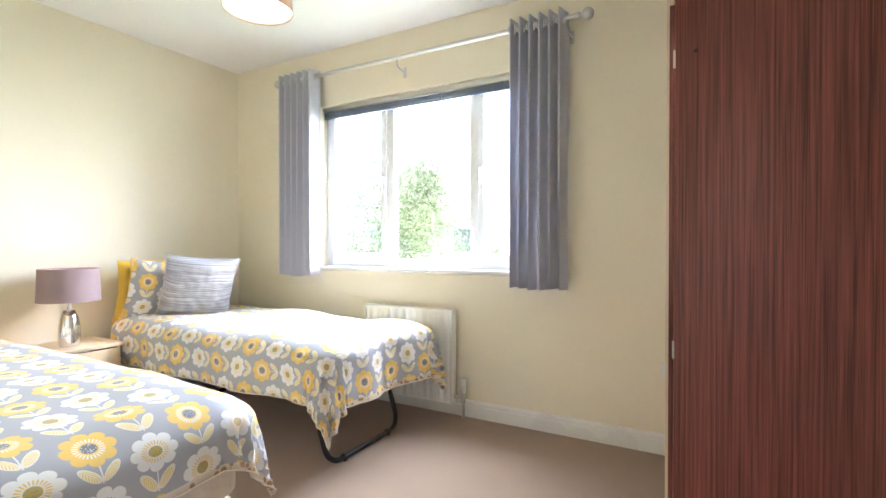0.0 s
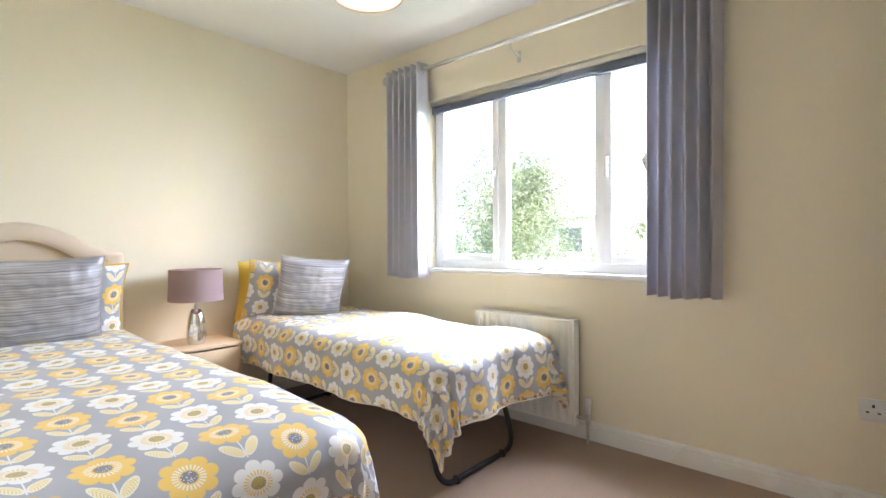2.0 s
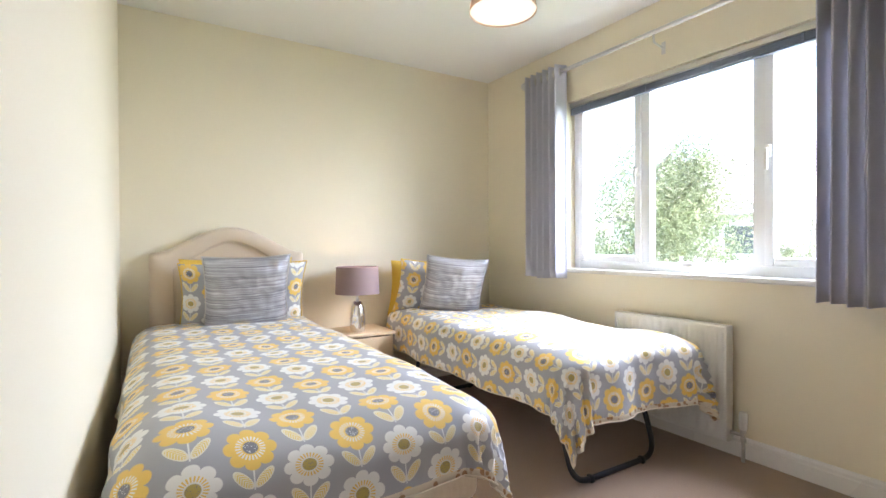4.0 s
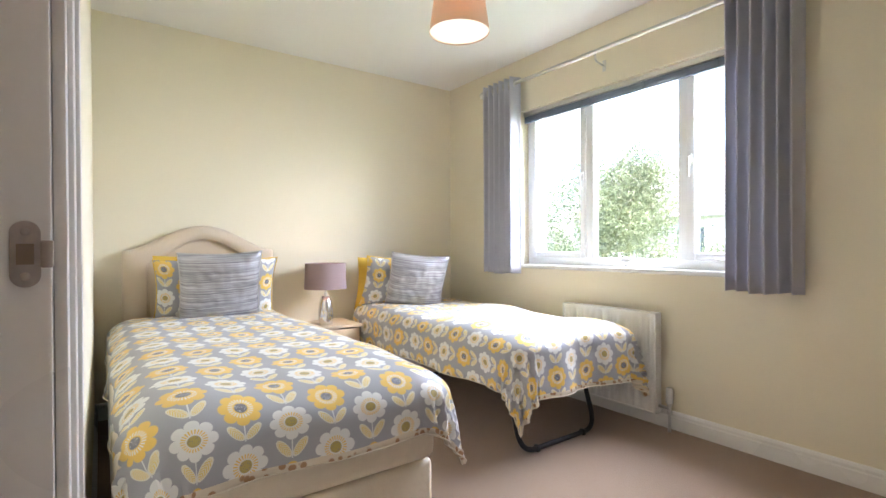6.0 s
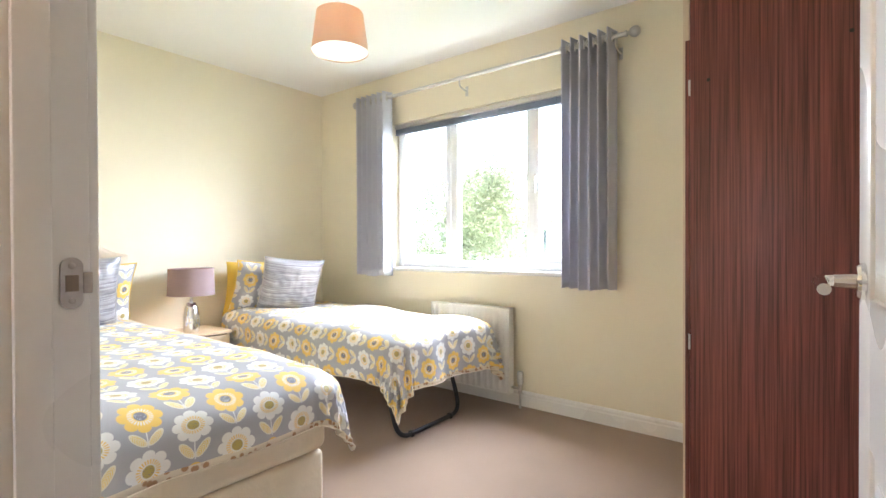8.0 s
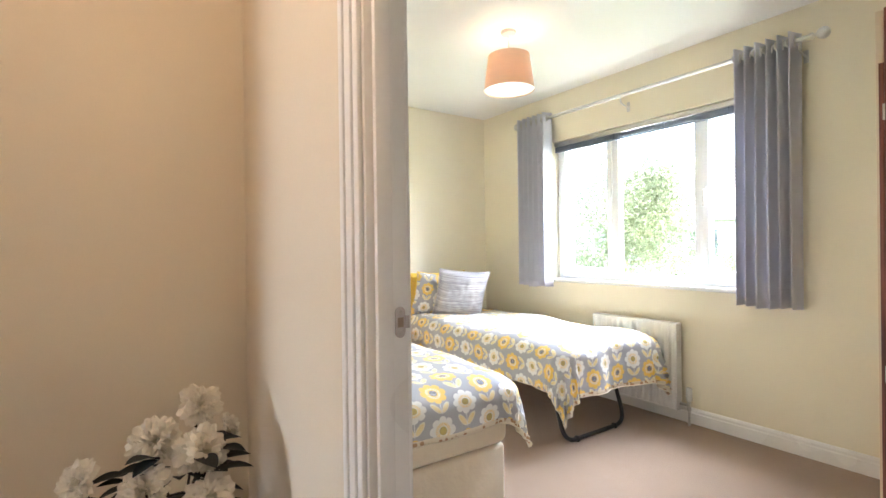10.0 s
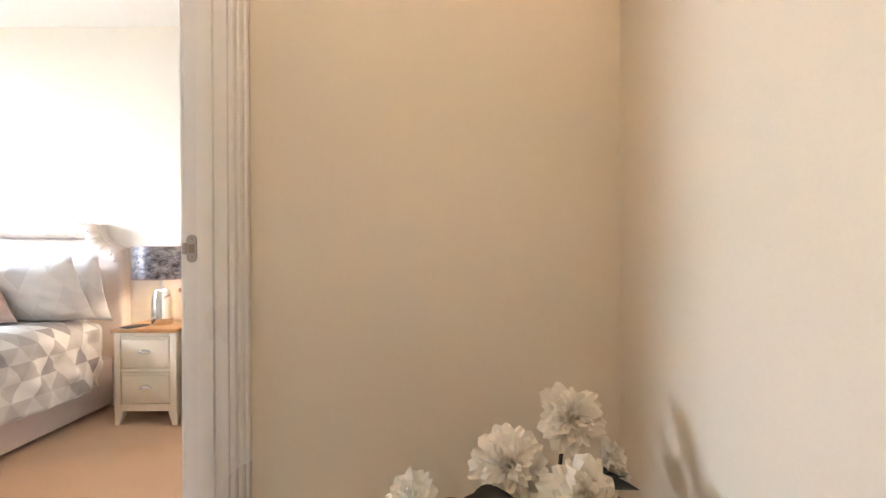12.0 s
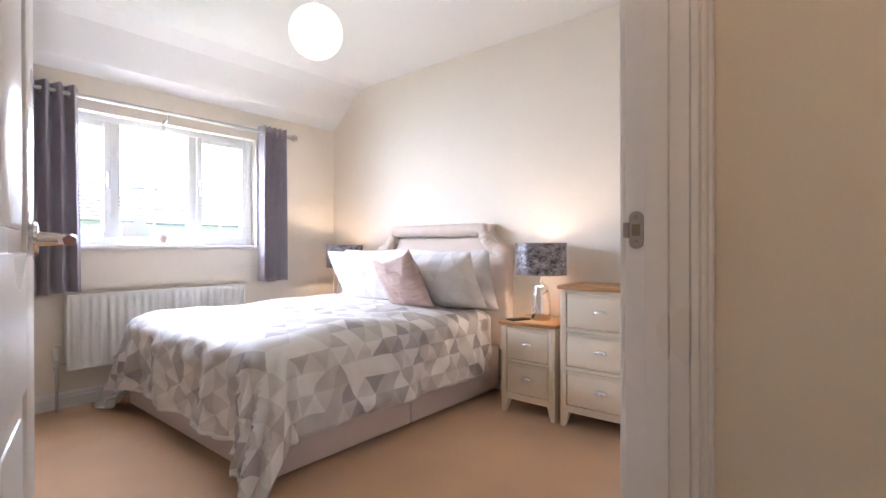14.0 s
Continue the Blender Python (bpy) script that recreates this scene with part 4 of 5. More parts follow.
# ---- bedside table and lamps of the twin room ----
ns = thing("bedside_table", -2.63, 2.245, 0, "pale maple bedside table between the beds", "bedside table")
part("top", box(-0.185, 0.185, -0.27, 0.27, 0.462, 0.482, bevel=0.004), "maple", ns)
bm = bmesh.new()
for b in ((-0.175, 0.165, -0.255, -0.238), (-0.175, 0.165, 0.238, 0.255), (-0.175, -0.163, -0.238, 0.238)):
    add_box(bm, *b, 0.0, 0.462)
add_box(bm, -0.163, 0.160, -0.238, 0.238, 0.06, 0.075)
part("carcass", bm, "maple", ns)
for z0, z1 in ((0.08, 0.262), (0.268, 0.452)):
    d = part("drawer", box(0.160, 0.177, -0.234, 0.234, z0, z1, bevel=0.003), "maple", ns)
    bm = lathe([(0, 0), (0.007, 0), (0.007, 0.012), (0.014, 0.018), (0.013, 0.026), (0, 0.028)], 16)
    bmesh.ops.transform(bm, matrix=m_((0.176, 0, (z0 + z1) / 2)) @ Matrix.Rotation(radians(90), 4, "Y"), verts=bm.verts)
    part("knob", bm, "maple", d)


def table_lamp(x, y, z, body, shade, shade_mat, liner, label, group, scale=1.0):
    """A lamp with a turned metal body, a short neck and a drum shade open at both ends."""
    la = thing("table_lamp", x, y, z, label, "table lamp", group=group)
    part("body", lathe(body, 36), "chrome", la, "polished metal body")
    h = body[-1][1]
    r0, r1, z0, z1 = shade
    part("neck", lathe([(0, h), (0.011, h), (0.011, h + 0.02), (0.006, h + 0.022), (0.006, z0 + 0.05), (0.014, z0 + 0.052), (0.014, z0 + 0.075), (0, z0 + 0.075)], 16), "steel", la)
    sh = part("shade", lathe([(r0, z0), (r1, z1), (r1 - 0.003, z1), (r0 - 0.003, z0)], 48, close=True), shade_mat, la)
    for rr, zz in ((r0, z0), (r1, z1)):
        part("rim", lathe([(rr + 0.001, zz - 0.002), (rr + 0.001, zz + 0.004), (rr - 0.004, zz + 0.004), (rr - 0.004, zz - 0.002)], 48, close=True), liner, sh)
    bm = bmesh.new()
    for k in range(3):
        a = 2 * math.pi * k / 3
        tube([(0.012 * math.cos(a), 0.012 * math.sin(a), z0 + 0.06), ((r1 - 0.004) * math.cos(a), (r1 - 0.004) * math.sin(a), z1 - 0.01)], 0.0015, 6, bm)
    part("spider", bm, "steel", sh)
    bm = bmesh.new()
    bmesh.ops.create_uvsphere(bm, u_segments=14, v_segments=10, radius=0.022, matrix=m_((0, 0, z0 + 0.098)))
    part("bulb", bm, "diffuser", la, "lit bulb").visible_shadow = False
    return la


table_lamp(-2.58, 2.288, 0.482, [(0, 0), (0.044, 0), (0.050, 0.004), (0.054, 0.05), (0.052, 0.11), (0.044, 0.165), (0.032, 0.200), (0.024, 0.208), (0, 0.210)],
           (0.150, 0.143, 0.262, 0.440), "shade_mauve", "shade_mauve", "lit table lamp with a mauve drum shade and mirrored base", "")

# ceiling pendant
pe = thing("pendant_light", -1.174, 2.443, CEIL, "beige tapered drum shade pendant, lit", "pendant light")
part("ceiling_rose", lathe([(0, 0), (0.045, 0), (0.043, -0.018), (0.016, -0.026), (0, -0.026)], 24), "ceramic", pe)
part("flex", tube([(0, 0, -0.02), (0, 0, -0.16)], 0.0035, 8), "ceramic", pe)
part("lampholder", lathe([(0, -0.12), (0.017, -0.12), (0.019, -0.18), (0, -0.18)], 16), "ceramic", pe)
sh = part("shade", lathe([(0.152, -0.357), (0.124, -0.150), (0.121, -0.150), (0.149, -0.357)], 48, close=True), "shade_beige", pe)
part("diffuser", lathe([(0, -0.350), (0.148, -0.350), (0.148, -0.345), (0, -0.345)], 40), "diffuser", pe, "glowing frosted diffuser").visible_shadow = False

# ---- wardrobe ----
wa = thing("wardrobe", 0.508, 2.452, 0, "tall mahogany wardrobe with cream doors and dark pull handles", "wardrobe")
WH, WD, WL = 1.909, 0.585, 1.02
part("side_panel", box(0.022, WD, 0, 0.018, 0, WH, bevel=0.0015), "mahogany", wa, "mahogany side panel with striped grain")
part("side_panel", box(0.022, WD, WL - 0.018, WL, 0, WH, bevel=0.0015), "mahogany", wa, "mahogany side panel with striped grain")
part("top_panel", box(0.022, WD, 0.018, WL - 0.018, WH - 0.02, WH - 0.001), "mahogany", wa)
part("bottom_panel", box(0.03, WD, 0.018, WL - 0.018, 0.06, 0.08), "mahogany", wa)
part("back_panel", box(WD - 0.006, WD - 0.001, 0.018, WL - 0.018, 0.08, WH - 0.02), "mahogany", wa)
part("plinth", box(0.04, 0.055, 0.018, WL - 0.018, 0, 0.06), "dark", wa)
part("edge_strip", box(0.0085, 0.0215, -0.001, 0.006, 0.0, WH - 0.17, bevel=0.001), "mahogany", wa, "loose strip of veneer edging")
for a, b in ((0.003, WL / 2 - 0.002), (WL / 2 + 0.002, WL - 0.003)):
    dr = part("door", box(0.0, 0.020, a + 0.004, b, 0.065, WH - 0.003, bevel=0.002), "wardrobe_front", wa, "cream wardrobe door")
for z0, z1, yy in ((1.08, 1.21, 0.43), (1.56, 1.635, 0.44)):
    bm = box(-0.026, 0.0, yy - 0.012, yy + 0.012, z0, z1, bevel=0.003)
    part("pull", bm, "brown_plastic", wa, "dark brown projecting pull")
for z in (0.74, 1.56):
    part("hinge_leaf", box(0.018, 0.024, -0.003, 0.002, z, z + 0.05), "steel", wa, "small brass hinge edge")
for x, z in ((0.075, 1.862), (0.075, 1.60), (0.42, 1.66), (0.5, 0.98)):
    bm = lathe([(0, 0), (0.0055, 0), (0.0055, 0.0012), (0, 0.0012)], 14)
    bmesh.ops.transform(bm, matrix=m_((x, 0.0006, z)) @ Matrix.Rotation(radians(90), 4, "X"), verts=bm.verts)
    part("screw_cap", bm, "dark", wa, "dark screw hole")

# ---- socket and sill ornament ----
so = thing("wall_socket", 0.445, YN, 0.42, "white single wall socket above the skirting", "socket")
part("plate", box(-0.043, 0.043, -0.009, 0, -0.043, 0.043, bevel=0.003), "socket", so)
for b in ((-0.004, 0.004, 0.010, 0.022), (-0.022, -0.012, -0.012, -0.006), (0.012, 0.022, -0.012, -0.006)):
    part("pin_hole", box(b[0], b[1], -0.0096, -0.0085, b[2], b[3]), "dark", so)
orn = thing("glass_bird", -1.02, YN + 0.03, W1[2] + 0.002, "small clear glass bird ornament on the window sill", "ornament")
bm = bmesh.new()
bmesh.ops.create_uvsphere(bm, u_segments=18, v_segments=12, radius=1, matrix=m_((0, 0, 0.042)) @ Matrix.Diagonal((0.042, 0.022, 0.026, 1)))
lathe([(0, 0), (0.020, 0), (0.014, 0.006), (0.006, 0.012), (0.006, 0.020), (0, 0.022)], 16, bm=bm)
part("body", bm, "ceramic", orn)
part("tail", tube([(0.03, 0, 0.045), (0.055, 0, 0.068), (0.060, 0, 0.092)], [0.010, 0.008, 0.004], 10), "ceramic", orn)
part("neck", tube([(-0.03, 0, 0.05), (-0.048, 0, 0.070), (-0.046, 0, 0.088), (-0.056, 0, 0.090)], [0.010, 0.008, 0.009, 0.002], 10), "ceramic", orn)


# ---- double room ----
b3 = thing("double_bed", -1.88, -2.53, 0, "taupe fabric double divan bed with an upholstered headboard", "bed")
for a, b in ((-2.76, -1.87), (-1.865, -0.985)):
    part("base", at_bed(box(a, b, -3.31, -1.69, 0.035, 0.335, bevel=0.012, seg=3), b3), "taupe", b3, "taupe fabric divan base")
part("mattress", at_bed(box(-2.76, -0.985, -3.31, -1.735, 0.337, 0.56, bevel=0.05, seg=4), b3), "ceramic", b3)
for x in (-2.65, -1.1):
    for y in (-3.2, -1.85):
        part("glide", at_bed(lathe([(0, 0), (0.025, 0), (0.02, 0.036), (0, 0.036)], 14, at=(x, y, 0)), b3), "dark", b3)
part("label_tag", at_bed(box(-0.986, -0.983, -2.70, -2.66, 0.19, 0.215), b3), "dark", b3, "small dark fabric tag")
HB0, HB1 = -2.90, -1.62


def scooped(y0, y1, z0, zt, r, n=10):
    """A flat-topped outline whose upper corners are scooped out in a hollow quarter round."""
    arc = [(r * math.sin(math.pi / 2 * i / n), zt - r * math.cos(math.pi / 2 * i / n)) for i in range(n + 1)]
    pts = [(y0, z0)] + [(y0 + d, z) for d, z in arc]
    return pts + [(y1 - d, z) for d, z in reversed(arc)] + [(y1, z0)]


hb = prism(scooped(HB0, HB1, 0.30, 1.185, 0.15), 0.07, "x", bevel=0.02)
bmesh.ops.translate(hb, verts=hb.verts, vec=(R2W + 0.003, 0, 0))
head3 = part("headboard", at_bed(hb, b3), "head_taupe", b3, "oatmeal upholstered headboard with scooped corners")
# ruched roll along the top and down the scooped corners
line = [(y, z - 0.040) for y, z in scooped(HB0 + 0.036, HB1 - 0.036, 0.98, 1.185, 0.15)]
pts, rad = [], []
for (ya, za), (yb, zb) in zip(line, line[1:]):
    k = max(3, int(math.hypot(yb - ya, zb - za) / 0.011))
    for i in range(k):
        s = i / k
        pts.append((R2W + 0.078, ya + (yb - ya) * s, za + (zb - za) * s))
        rad.append(0.048 + 0.0025 * math.sin(len(pts) * 1.9) + 0.002 * math.sin(len(pts) * 0.7))
part("ruched_roll", at_bed(tube(pts, rad, 12), b3), "head_taupe", head3, "ruched padded roll")
bm = bmesh.new()
for i in range(52):
    y = HB0 + 0.16 + i * (HB1 - HB0 - 0.32) / 51
    bmesh.ops.create_icosphere(bm, subdivisions=1, radius=0.006, matrix=m_((R2W + 0.076, y, 1.088)))
part("stud_row", at_bed(bm, b3), "steel", head3, "row of small studs")
duvet(drape((-2.60, -0.955, -3.33, -1.665), 0.62, (0.40, 0.45, 0.37), 0.17, 5.7, 0.17, puff=0.024, res=0.018, flare=0.24, pucker=0.028, uv_flip=lambda a, b: (a, b), tip=1.02), "triangles", "triangles_pale", "white duvet printed with grey and mauve triangles")
pillow("pillow", 0.72, 0.44, 0.16, tilt(-2.66, -2.80, 0.58, 14, 0), "triangles_pale", "white triangle-print pillow against the headboard", group="pillows of the double bed")
pillow("pillow", 0.72, 0.44, 0.16, tilt(-2.66, -1.98, 0.58, 16, 0), "triangles_pale", "white triangle-print pillow against the headboard", group="pillows of the double bed")
pillow("pillow", 0.70, 0.44, 0.19, tilt(-2.50, -2.66, 0.60, 30, 4, -2), "triangles_pale", "white triangle-print pillow leaning in front", group="pillows of the double bed")
pillow("pillow", 0.70, 0.43, 0.19, tilt(-2.49, -1.97, 0.60, 28, 6, 2), "triangles_pale", "white triangle-print pillow leaning in front", group="pillows of the double bed")
pillow("cushion", 0.41, 0.42, 0.14, tilt(-2.30, -2.08, 0.61, 26, -6, 6), "rose_satin", "rose gold satin cushion leaning on the pillows", "cushion", piping="rose_satin")


def cup_handle(parent, x, y, z):
    """A chrome cup pull: a quarter bowl on a back plate."""
    def fn(s, t):
        a, e = math.pi * s, math.pi / 2 * t
        return (x + 0.022 * math.sin(e) * 1.0, y + 0.036 * math.cos(a) * math.cos(e) ** 0.6, z + 0.021 * math.sin(a) * math.cos(e) ** 0.5 - 0.004)
    h = part("handle", grid(fn, 16, 8), "chrome", parent, "chrome cup handle")
    thicken(h, 0.002)
    return h


def drawer_unit(name, x, y, w, d, h, drawers, label, category, group=""):
    """A painted chest on tapered feet with an oak top; its front faces +x."""
    c = thing(name, x, y, 0, label, category, group=group)
    hw = w / 2
    part("top", box(-d / 2, d / 2 + 0.016, -hw - 0.014, hw + 0.014, h - 0.022, h, bevel=0.005), "oak", c, "oak top")
    bm = bmesh.new()
    foot = 0.085
    for b in ((-d / 2, d / 2, -hw, -hw + 0.02), (-d / 2, d / 2, hw - 0.02, hw), (-d / 2, -d / 2 + 0.012, -hw + 0.02, hw - 0.02)):
        add_box(bm, *b, foot, h - 0.022)
    add_box(bm, -d / 2 + 0.012, d / 2 - 0.02, -hw + 0.02, hw - 0.02, foot, foot + 0.015)
    part("carcass", bm, "cream_paint", c)
    bm = bmesh.new()
    fw = 0.036
    for b in ((-hw - 0.001, -hw + fw, foot, h - 0.022), (hw - fw, hw + 0.001, foot, h - 0.022)):
        add_box(bm, d / 2 - 0.018, d / 2 + 0.002, *b, bevel=0.002)
    inner = (foot + 0.03, h - 0.034)
    n = len(drawers)
    zs = [inner[0]]
    tot = sum(drawers)
    for k in drawers:
        zs.append(zs[-1] + (inner[1] - inner[0]) * k / tot)
    for k, z in enumerate(zs):
        add_box(bm, d / 2 - 0.018, d / 2 + 0.0005, -hw + fw, hw - fw, z - 0.009 if k else foot, z + 0.009 if k < n else h - 0.0225)
    part("front_frame", bm, "cream_paint", c)
    for a, b in zip(zs, zs[1:]):
        z0, z1 = a + 0.012, b - 0.012
        y0, y1 = -hw + fw + 0.003, hw - fw - 0.003
        dr = part("drawer", box(d / 2 - 0.016, d / 2 - 0.003, y0, y1, z0, z1, bevel=0.002), "cream_paint", c)
        part("moulding", add_box(add_box(bmesh.new(), d / 2 - 0.004, d / 2 + 0.0015, y0, y1, z1 - 0.016, z1 - 0.010, bevel=0.001), d / 2 - 0.004, d / 2 + 0.0015, y0, y1, z1 - 0.006, z1 - 0.001, bevel=0.001), "cream_paint", dr)
        part("drawer_panel", box(d / 2 - 0.004, d / 2 + 0.002, y0 + 0.003, y1 - 0.003, z0 + 0.006, z1 - 0.020, bevel=0.002), "cream_paint", dr)
        cup_handle(dr, d / 2 + 0.002, 0, (z0 + z1) / 2 + 0.002)
    for sx in (-1, 1):
        for sy in (-1, 1):
            bm = bmesh.new()
            xo, yo = sx * (d / 2 - 0.002) , sy * (hw + 0.001)
            top = [(xo, yo), (xo - sx * 0.05, yo), (xo - sx * 0.05, yo - sy * 0.05), (xo, yo - sy * 0.05)]
            bot = [(xo, yo), (xo - sx * 0.026, yo), (xo - sx * 0.026, yo - sy * 0.026), (xo, yo - sy * 0.026)]
            a = [bm.verts.new((p, q, foot + 0.002)) for p, q in top]
            b = [bm.verts.new((p, q, 0)) for p, q in bot]
            bm.faces.new(a)
            bm.faces.new(b)
            for i in range(4):
                bm.faces.new((a[i], a[(i + 1) % 4], b[(i + 1) % 4], b[i]))
            part("leg", bm, "cream_paint", c, smooth=False)
    return c


NSX = -2.45 - 0.18
drawer_unit("bedside_chest", NSX, -1.297, 0.36, 0.34, 0.565, (1, 1), "cream two-drawer bedside chest with an oak top", "bedside chest", "bedside chests")
drawer_unit("bedside_chest", NSX, -3.47, 0.30, 0.34, 0.565, (1, 1), "cream bedside chest with an oak top by the window", "bedside chest", "bedside chests")
drawer_unit("chest_of_drawers", NSX, -0.845, 0.47, 0.34, 0.80, (1, 1, 1), "cream three-drawer chest with an oak top", "chest of drawers")
LB = [(0, 0), (0.058, 0), (0.061, 0.004), (0.062, 0.05), (0.059, 0.13), (0.050, 0.190), (0.040, 0.214), (0.030, 0.218), (0, 0.219)]
table_lamp(-2.62, -1.29, 0.565, LB, (0.158, 0.158, 0.282, 0.474), "crushed_velvet", "shade_mauve", "lit table lamp with a crushed silver velvet drum shade", "lamps of the double room")
table_lamp(-2.64, -3.44 + 0.20, 0.565, LB, (0.158, 0.158, 0.282, 0.474), "crushed_velvet", "shade_mauve", "lit table lamp with a crushed silver velvet drum shade", "lamps of the double room")
ph = thing("phone", -2.52, -1.39, 0.565, "dark phone lying on the bedside chest", "phone", rz=70)
part("body", box(-0.035, 0.035, -0.07, 0.07, 0, 0.008, bevel=0.003), "dark", ph)

gl = thing("globe_pendant", -1.497, -2.046, CEIL, "white paper globe pendant, lit", "pendant light")
part("ceiling_rose", lathe([(0, 0), (0.045, 0), (0.043, -0.018), (0.016, -0.026), (0, -0.026)], 24), "ceramic", gl)
part("flex", tube([(0, 0, -0.02), (0, 0, -0.16)], 0.0035, 8), "ceramic", gl)
prof = []
for i in range(49):
    a = math.pi * i / 48
    prof.append((max(0.0, 0.142 * math.sin(a) * (1 + 0.006 * math.cos(i * math.pi))), -0.29 + 0.142 * math.cos(a)))
part("globe", lathe(prof, 40), "paper_globe", gl, "ribbed white paper globe").visible_shadow = False

ca = thing("candle_jar", -1.315, R2S - 0.03, W2[2] + 0.002, "small printed candle jar on the window sill", "candle")
part("jar", lathe([(0, 0), (0.032, 0), (0.034, 0.004), (0.034, 0.085), (0.030, 0.088), (0.030, 0.012), (0, 0.012)], 24), "ceramic", ca)
part("band", lathe([(0.0345, 0.02), (0.0352, 0.022), (0.0352, 0.062), (0.0345, 0.064)], 24), "rose_satin", ca, "pink printed band")
part("wax", lathe([(0, 0.07), (0.0295, 0.07), (0.0295, 0.068), (0, 0.066)], 20), "white_petal", ca)


# ---- flowers on the landing ----
vs_ = thing("flower_vase", -0.50, 0.60, -0.0, "dark floor vase with artificial white peonies", "vase of flowers")
part("vase", lathe([(0, 0), (0.085, 0), (0.10, 0.02), (0.125, 0.16), (0.12, 0.28), (0.075, 0.40), (0.062, 0.45), (0.078, 0.49), (0.072, 0.49), (0.056, 0.45), (0.06, 0.40), (0, 0.38)], 32), "leaf_dark", vs_, "dark glazed vase")


def peony(parent, x, y, z, r, lean, seed, stage):
    """One bloom: layered, cupped and frilled petals round a dense heart."""
    rnd = random.Random(seed)
    bm = bmesh.new()
    layers = [(1.0, 8, 64), (0.92, 9, 42), (0.78, 11, 26), (0.62, 12, 12), (0.46, 11, 2), (0.34, 9, -6), (0.26, 7, -14)]
    for k, (size, count, open_) in enumerate(layers):
        for i in range(count):
            a = 2 * math.pi * (i + 0.5 * (k % 2) + rnd.uniform(-0.2, 0.2)) / count
            L, W = r * size * rnd.uniform(0.85, 1.12), r * size * rnd.uniform(0.62, 0.85)
            op = radians(open_ * stage + rnd.uniform(-10, 10))
            m = Matrix.Rotation(a, 4, "Z") @ Matrix.Rotation(op, 4, "Y")
            ph = rnd.uniform(0, 6)
            rows = []
            for u in range(8):
                s = u / 7
                wd = W * (math.sin(math.pi * min(1, s * 0.62 + 0.12)) ** 0.8) * 0.55
                row = []
                for v in range(8):
                    q = v / 7 * 2 - 1
                    fr = 0.06 * r * math.sin(9 * q + ph) * s ** 3
                    p = Vector((0.30 * r * (q * q - 1) * s * 0.6 + 0.38 * r * (s ** 2) * (0.7 if k < 3 else -0.2) + fr, q * wd, L * (s - 0.10 * q * q * s) + 0.05 * r * math.sin(5 * q + ph) * s * s))
                    row.append(bm.verts.new(m @ p))
                rows.append(row)
            for u in range(7):
                for v in range(7):
                    bm.faces.new((rows[u][v], rows[u + 1][v], rows[u + 1][v + 1], rows[u][v + 1]))
    bmesh.ops.transform(bm, matrix=m_((x, y, z)) @ Matrix.Rotation(radians(lean[0]), 4, "X") @ Matrix.Rotation(radians(lean[1]), 4, "Y") @ m_((0, 0, -0.35 * r)), verts=bm.verts)
    return part("bloom", bm, "white_petal", parent, "cream white peony bloom")


def leaf_at(parent, p, direction, size, seed):
    rnd = random.Random(seed)
    d = Vector(direction).normalized()
    s_ = d.cross(Vector((0, 0, 1))).normalized()
    up = s_.cross(d)

    def fn(s, t):
        w = size * 0.30 * math.sin(math.pi * (0.06 + 0.94 * s)) ** 0.8 * (2 * t - 1)
        return Vector(p) + d * size * s + s_ * w + up * (-size * 0.35 * s * s + 0.25 * abs(w))
    return part("leaf", grid(fn, 8, 4), "leaf_dark", parent)


BLOOMS = [  # offset x, y, z from the vase's foot, size, lean, openness
    (0.005, 0.055, 0.775, 0.062, (-10, 62), 0.95), (0.045, -0.055, 0.715, 0.064, (20, 55), 1.0), (0.115, 0.050, 0.690, 0.070, (-25, 60), 1.05),
    (0.055, -0.215, 0.655, 0.056, (50, 40), 0.9), (0.125, -0.085, 0.625, 0.070, (30, 62), 1.0), (0.175, 0.055, 0.590, 0.062, (-20, 70), 1.0),
    (0.19, -0.04, 0.585, 0.035, (0, 70), 0.6), (-0.02, 0.135, 0.690, 0.045, (-60, 20), 0.7)]
for i, (x, y, z, r, lean, st) in enumerate(BLOOMS):
    z -= 0.022
    peony(vs_, x, y, z, r * 0.98, lean, 40 + i, st)
    pts = [(x * 0.15, y * 0.15, 0.42), (x * 0.35, y * 0.4, 0.52), (x * 0.8 - 0.03, y * 0.9, z - 0.06), (x - 0.01, y, z - 0.01)]
    part("flower_stem", tube(pts, 0.0035, 7), "stem", vs_)
rl = random.Random(5)
for i in range(70):
    a = rl.uniform(-2.2, 2.2)
    h = rl.uniform(0.44, 0.66)
    rr = rl.uniform(0.02, 0.085)
    leaf_at(vs_, (0.05 + rr * math.cos(a), rr * math.sin(a) * 1.4, h), (math.cos(a), math.sin(a), rl.uniform(0.0, 0.7)), rl.uniform(0.055, 0.09), i)

# added landing ceiling light, out of view, to brighten the landing
ll_ = thing("added_landing_light", 0.35, 0.13, CEIL, "added unseen opal ceiling light that brightens the landing", "ceiling light")
part("base", lathe([(0, 0), (0.12, 0), (0.12, -0.02), (0, -0.02)], 32), "ceramic", ll_)
part("bowl", lathe([(0.112, -0.02), (0.10, -0.06), (0.06, -0.085), (0, -0.092)], 32), "diffuser", ll_, "lit opal bowl").visible_shadow = False


# ---- outside ----
GZ = -2.75
solid("ground", box(-700, 700, -700, 700, GZ - 0.5, GZ), "grass", "lawn and gardens reaching to the horizon", "ground", S)
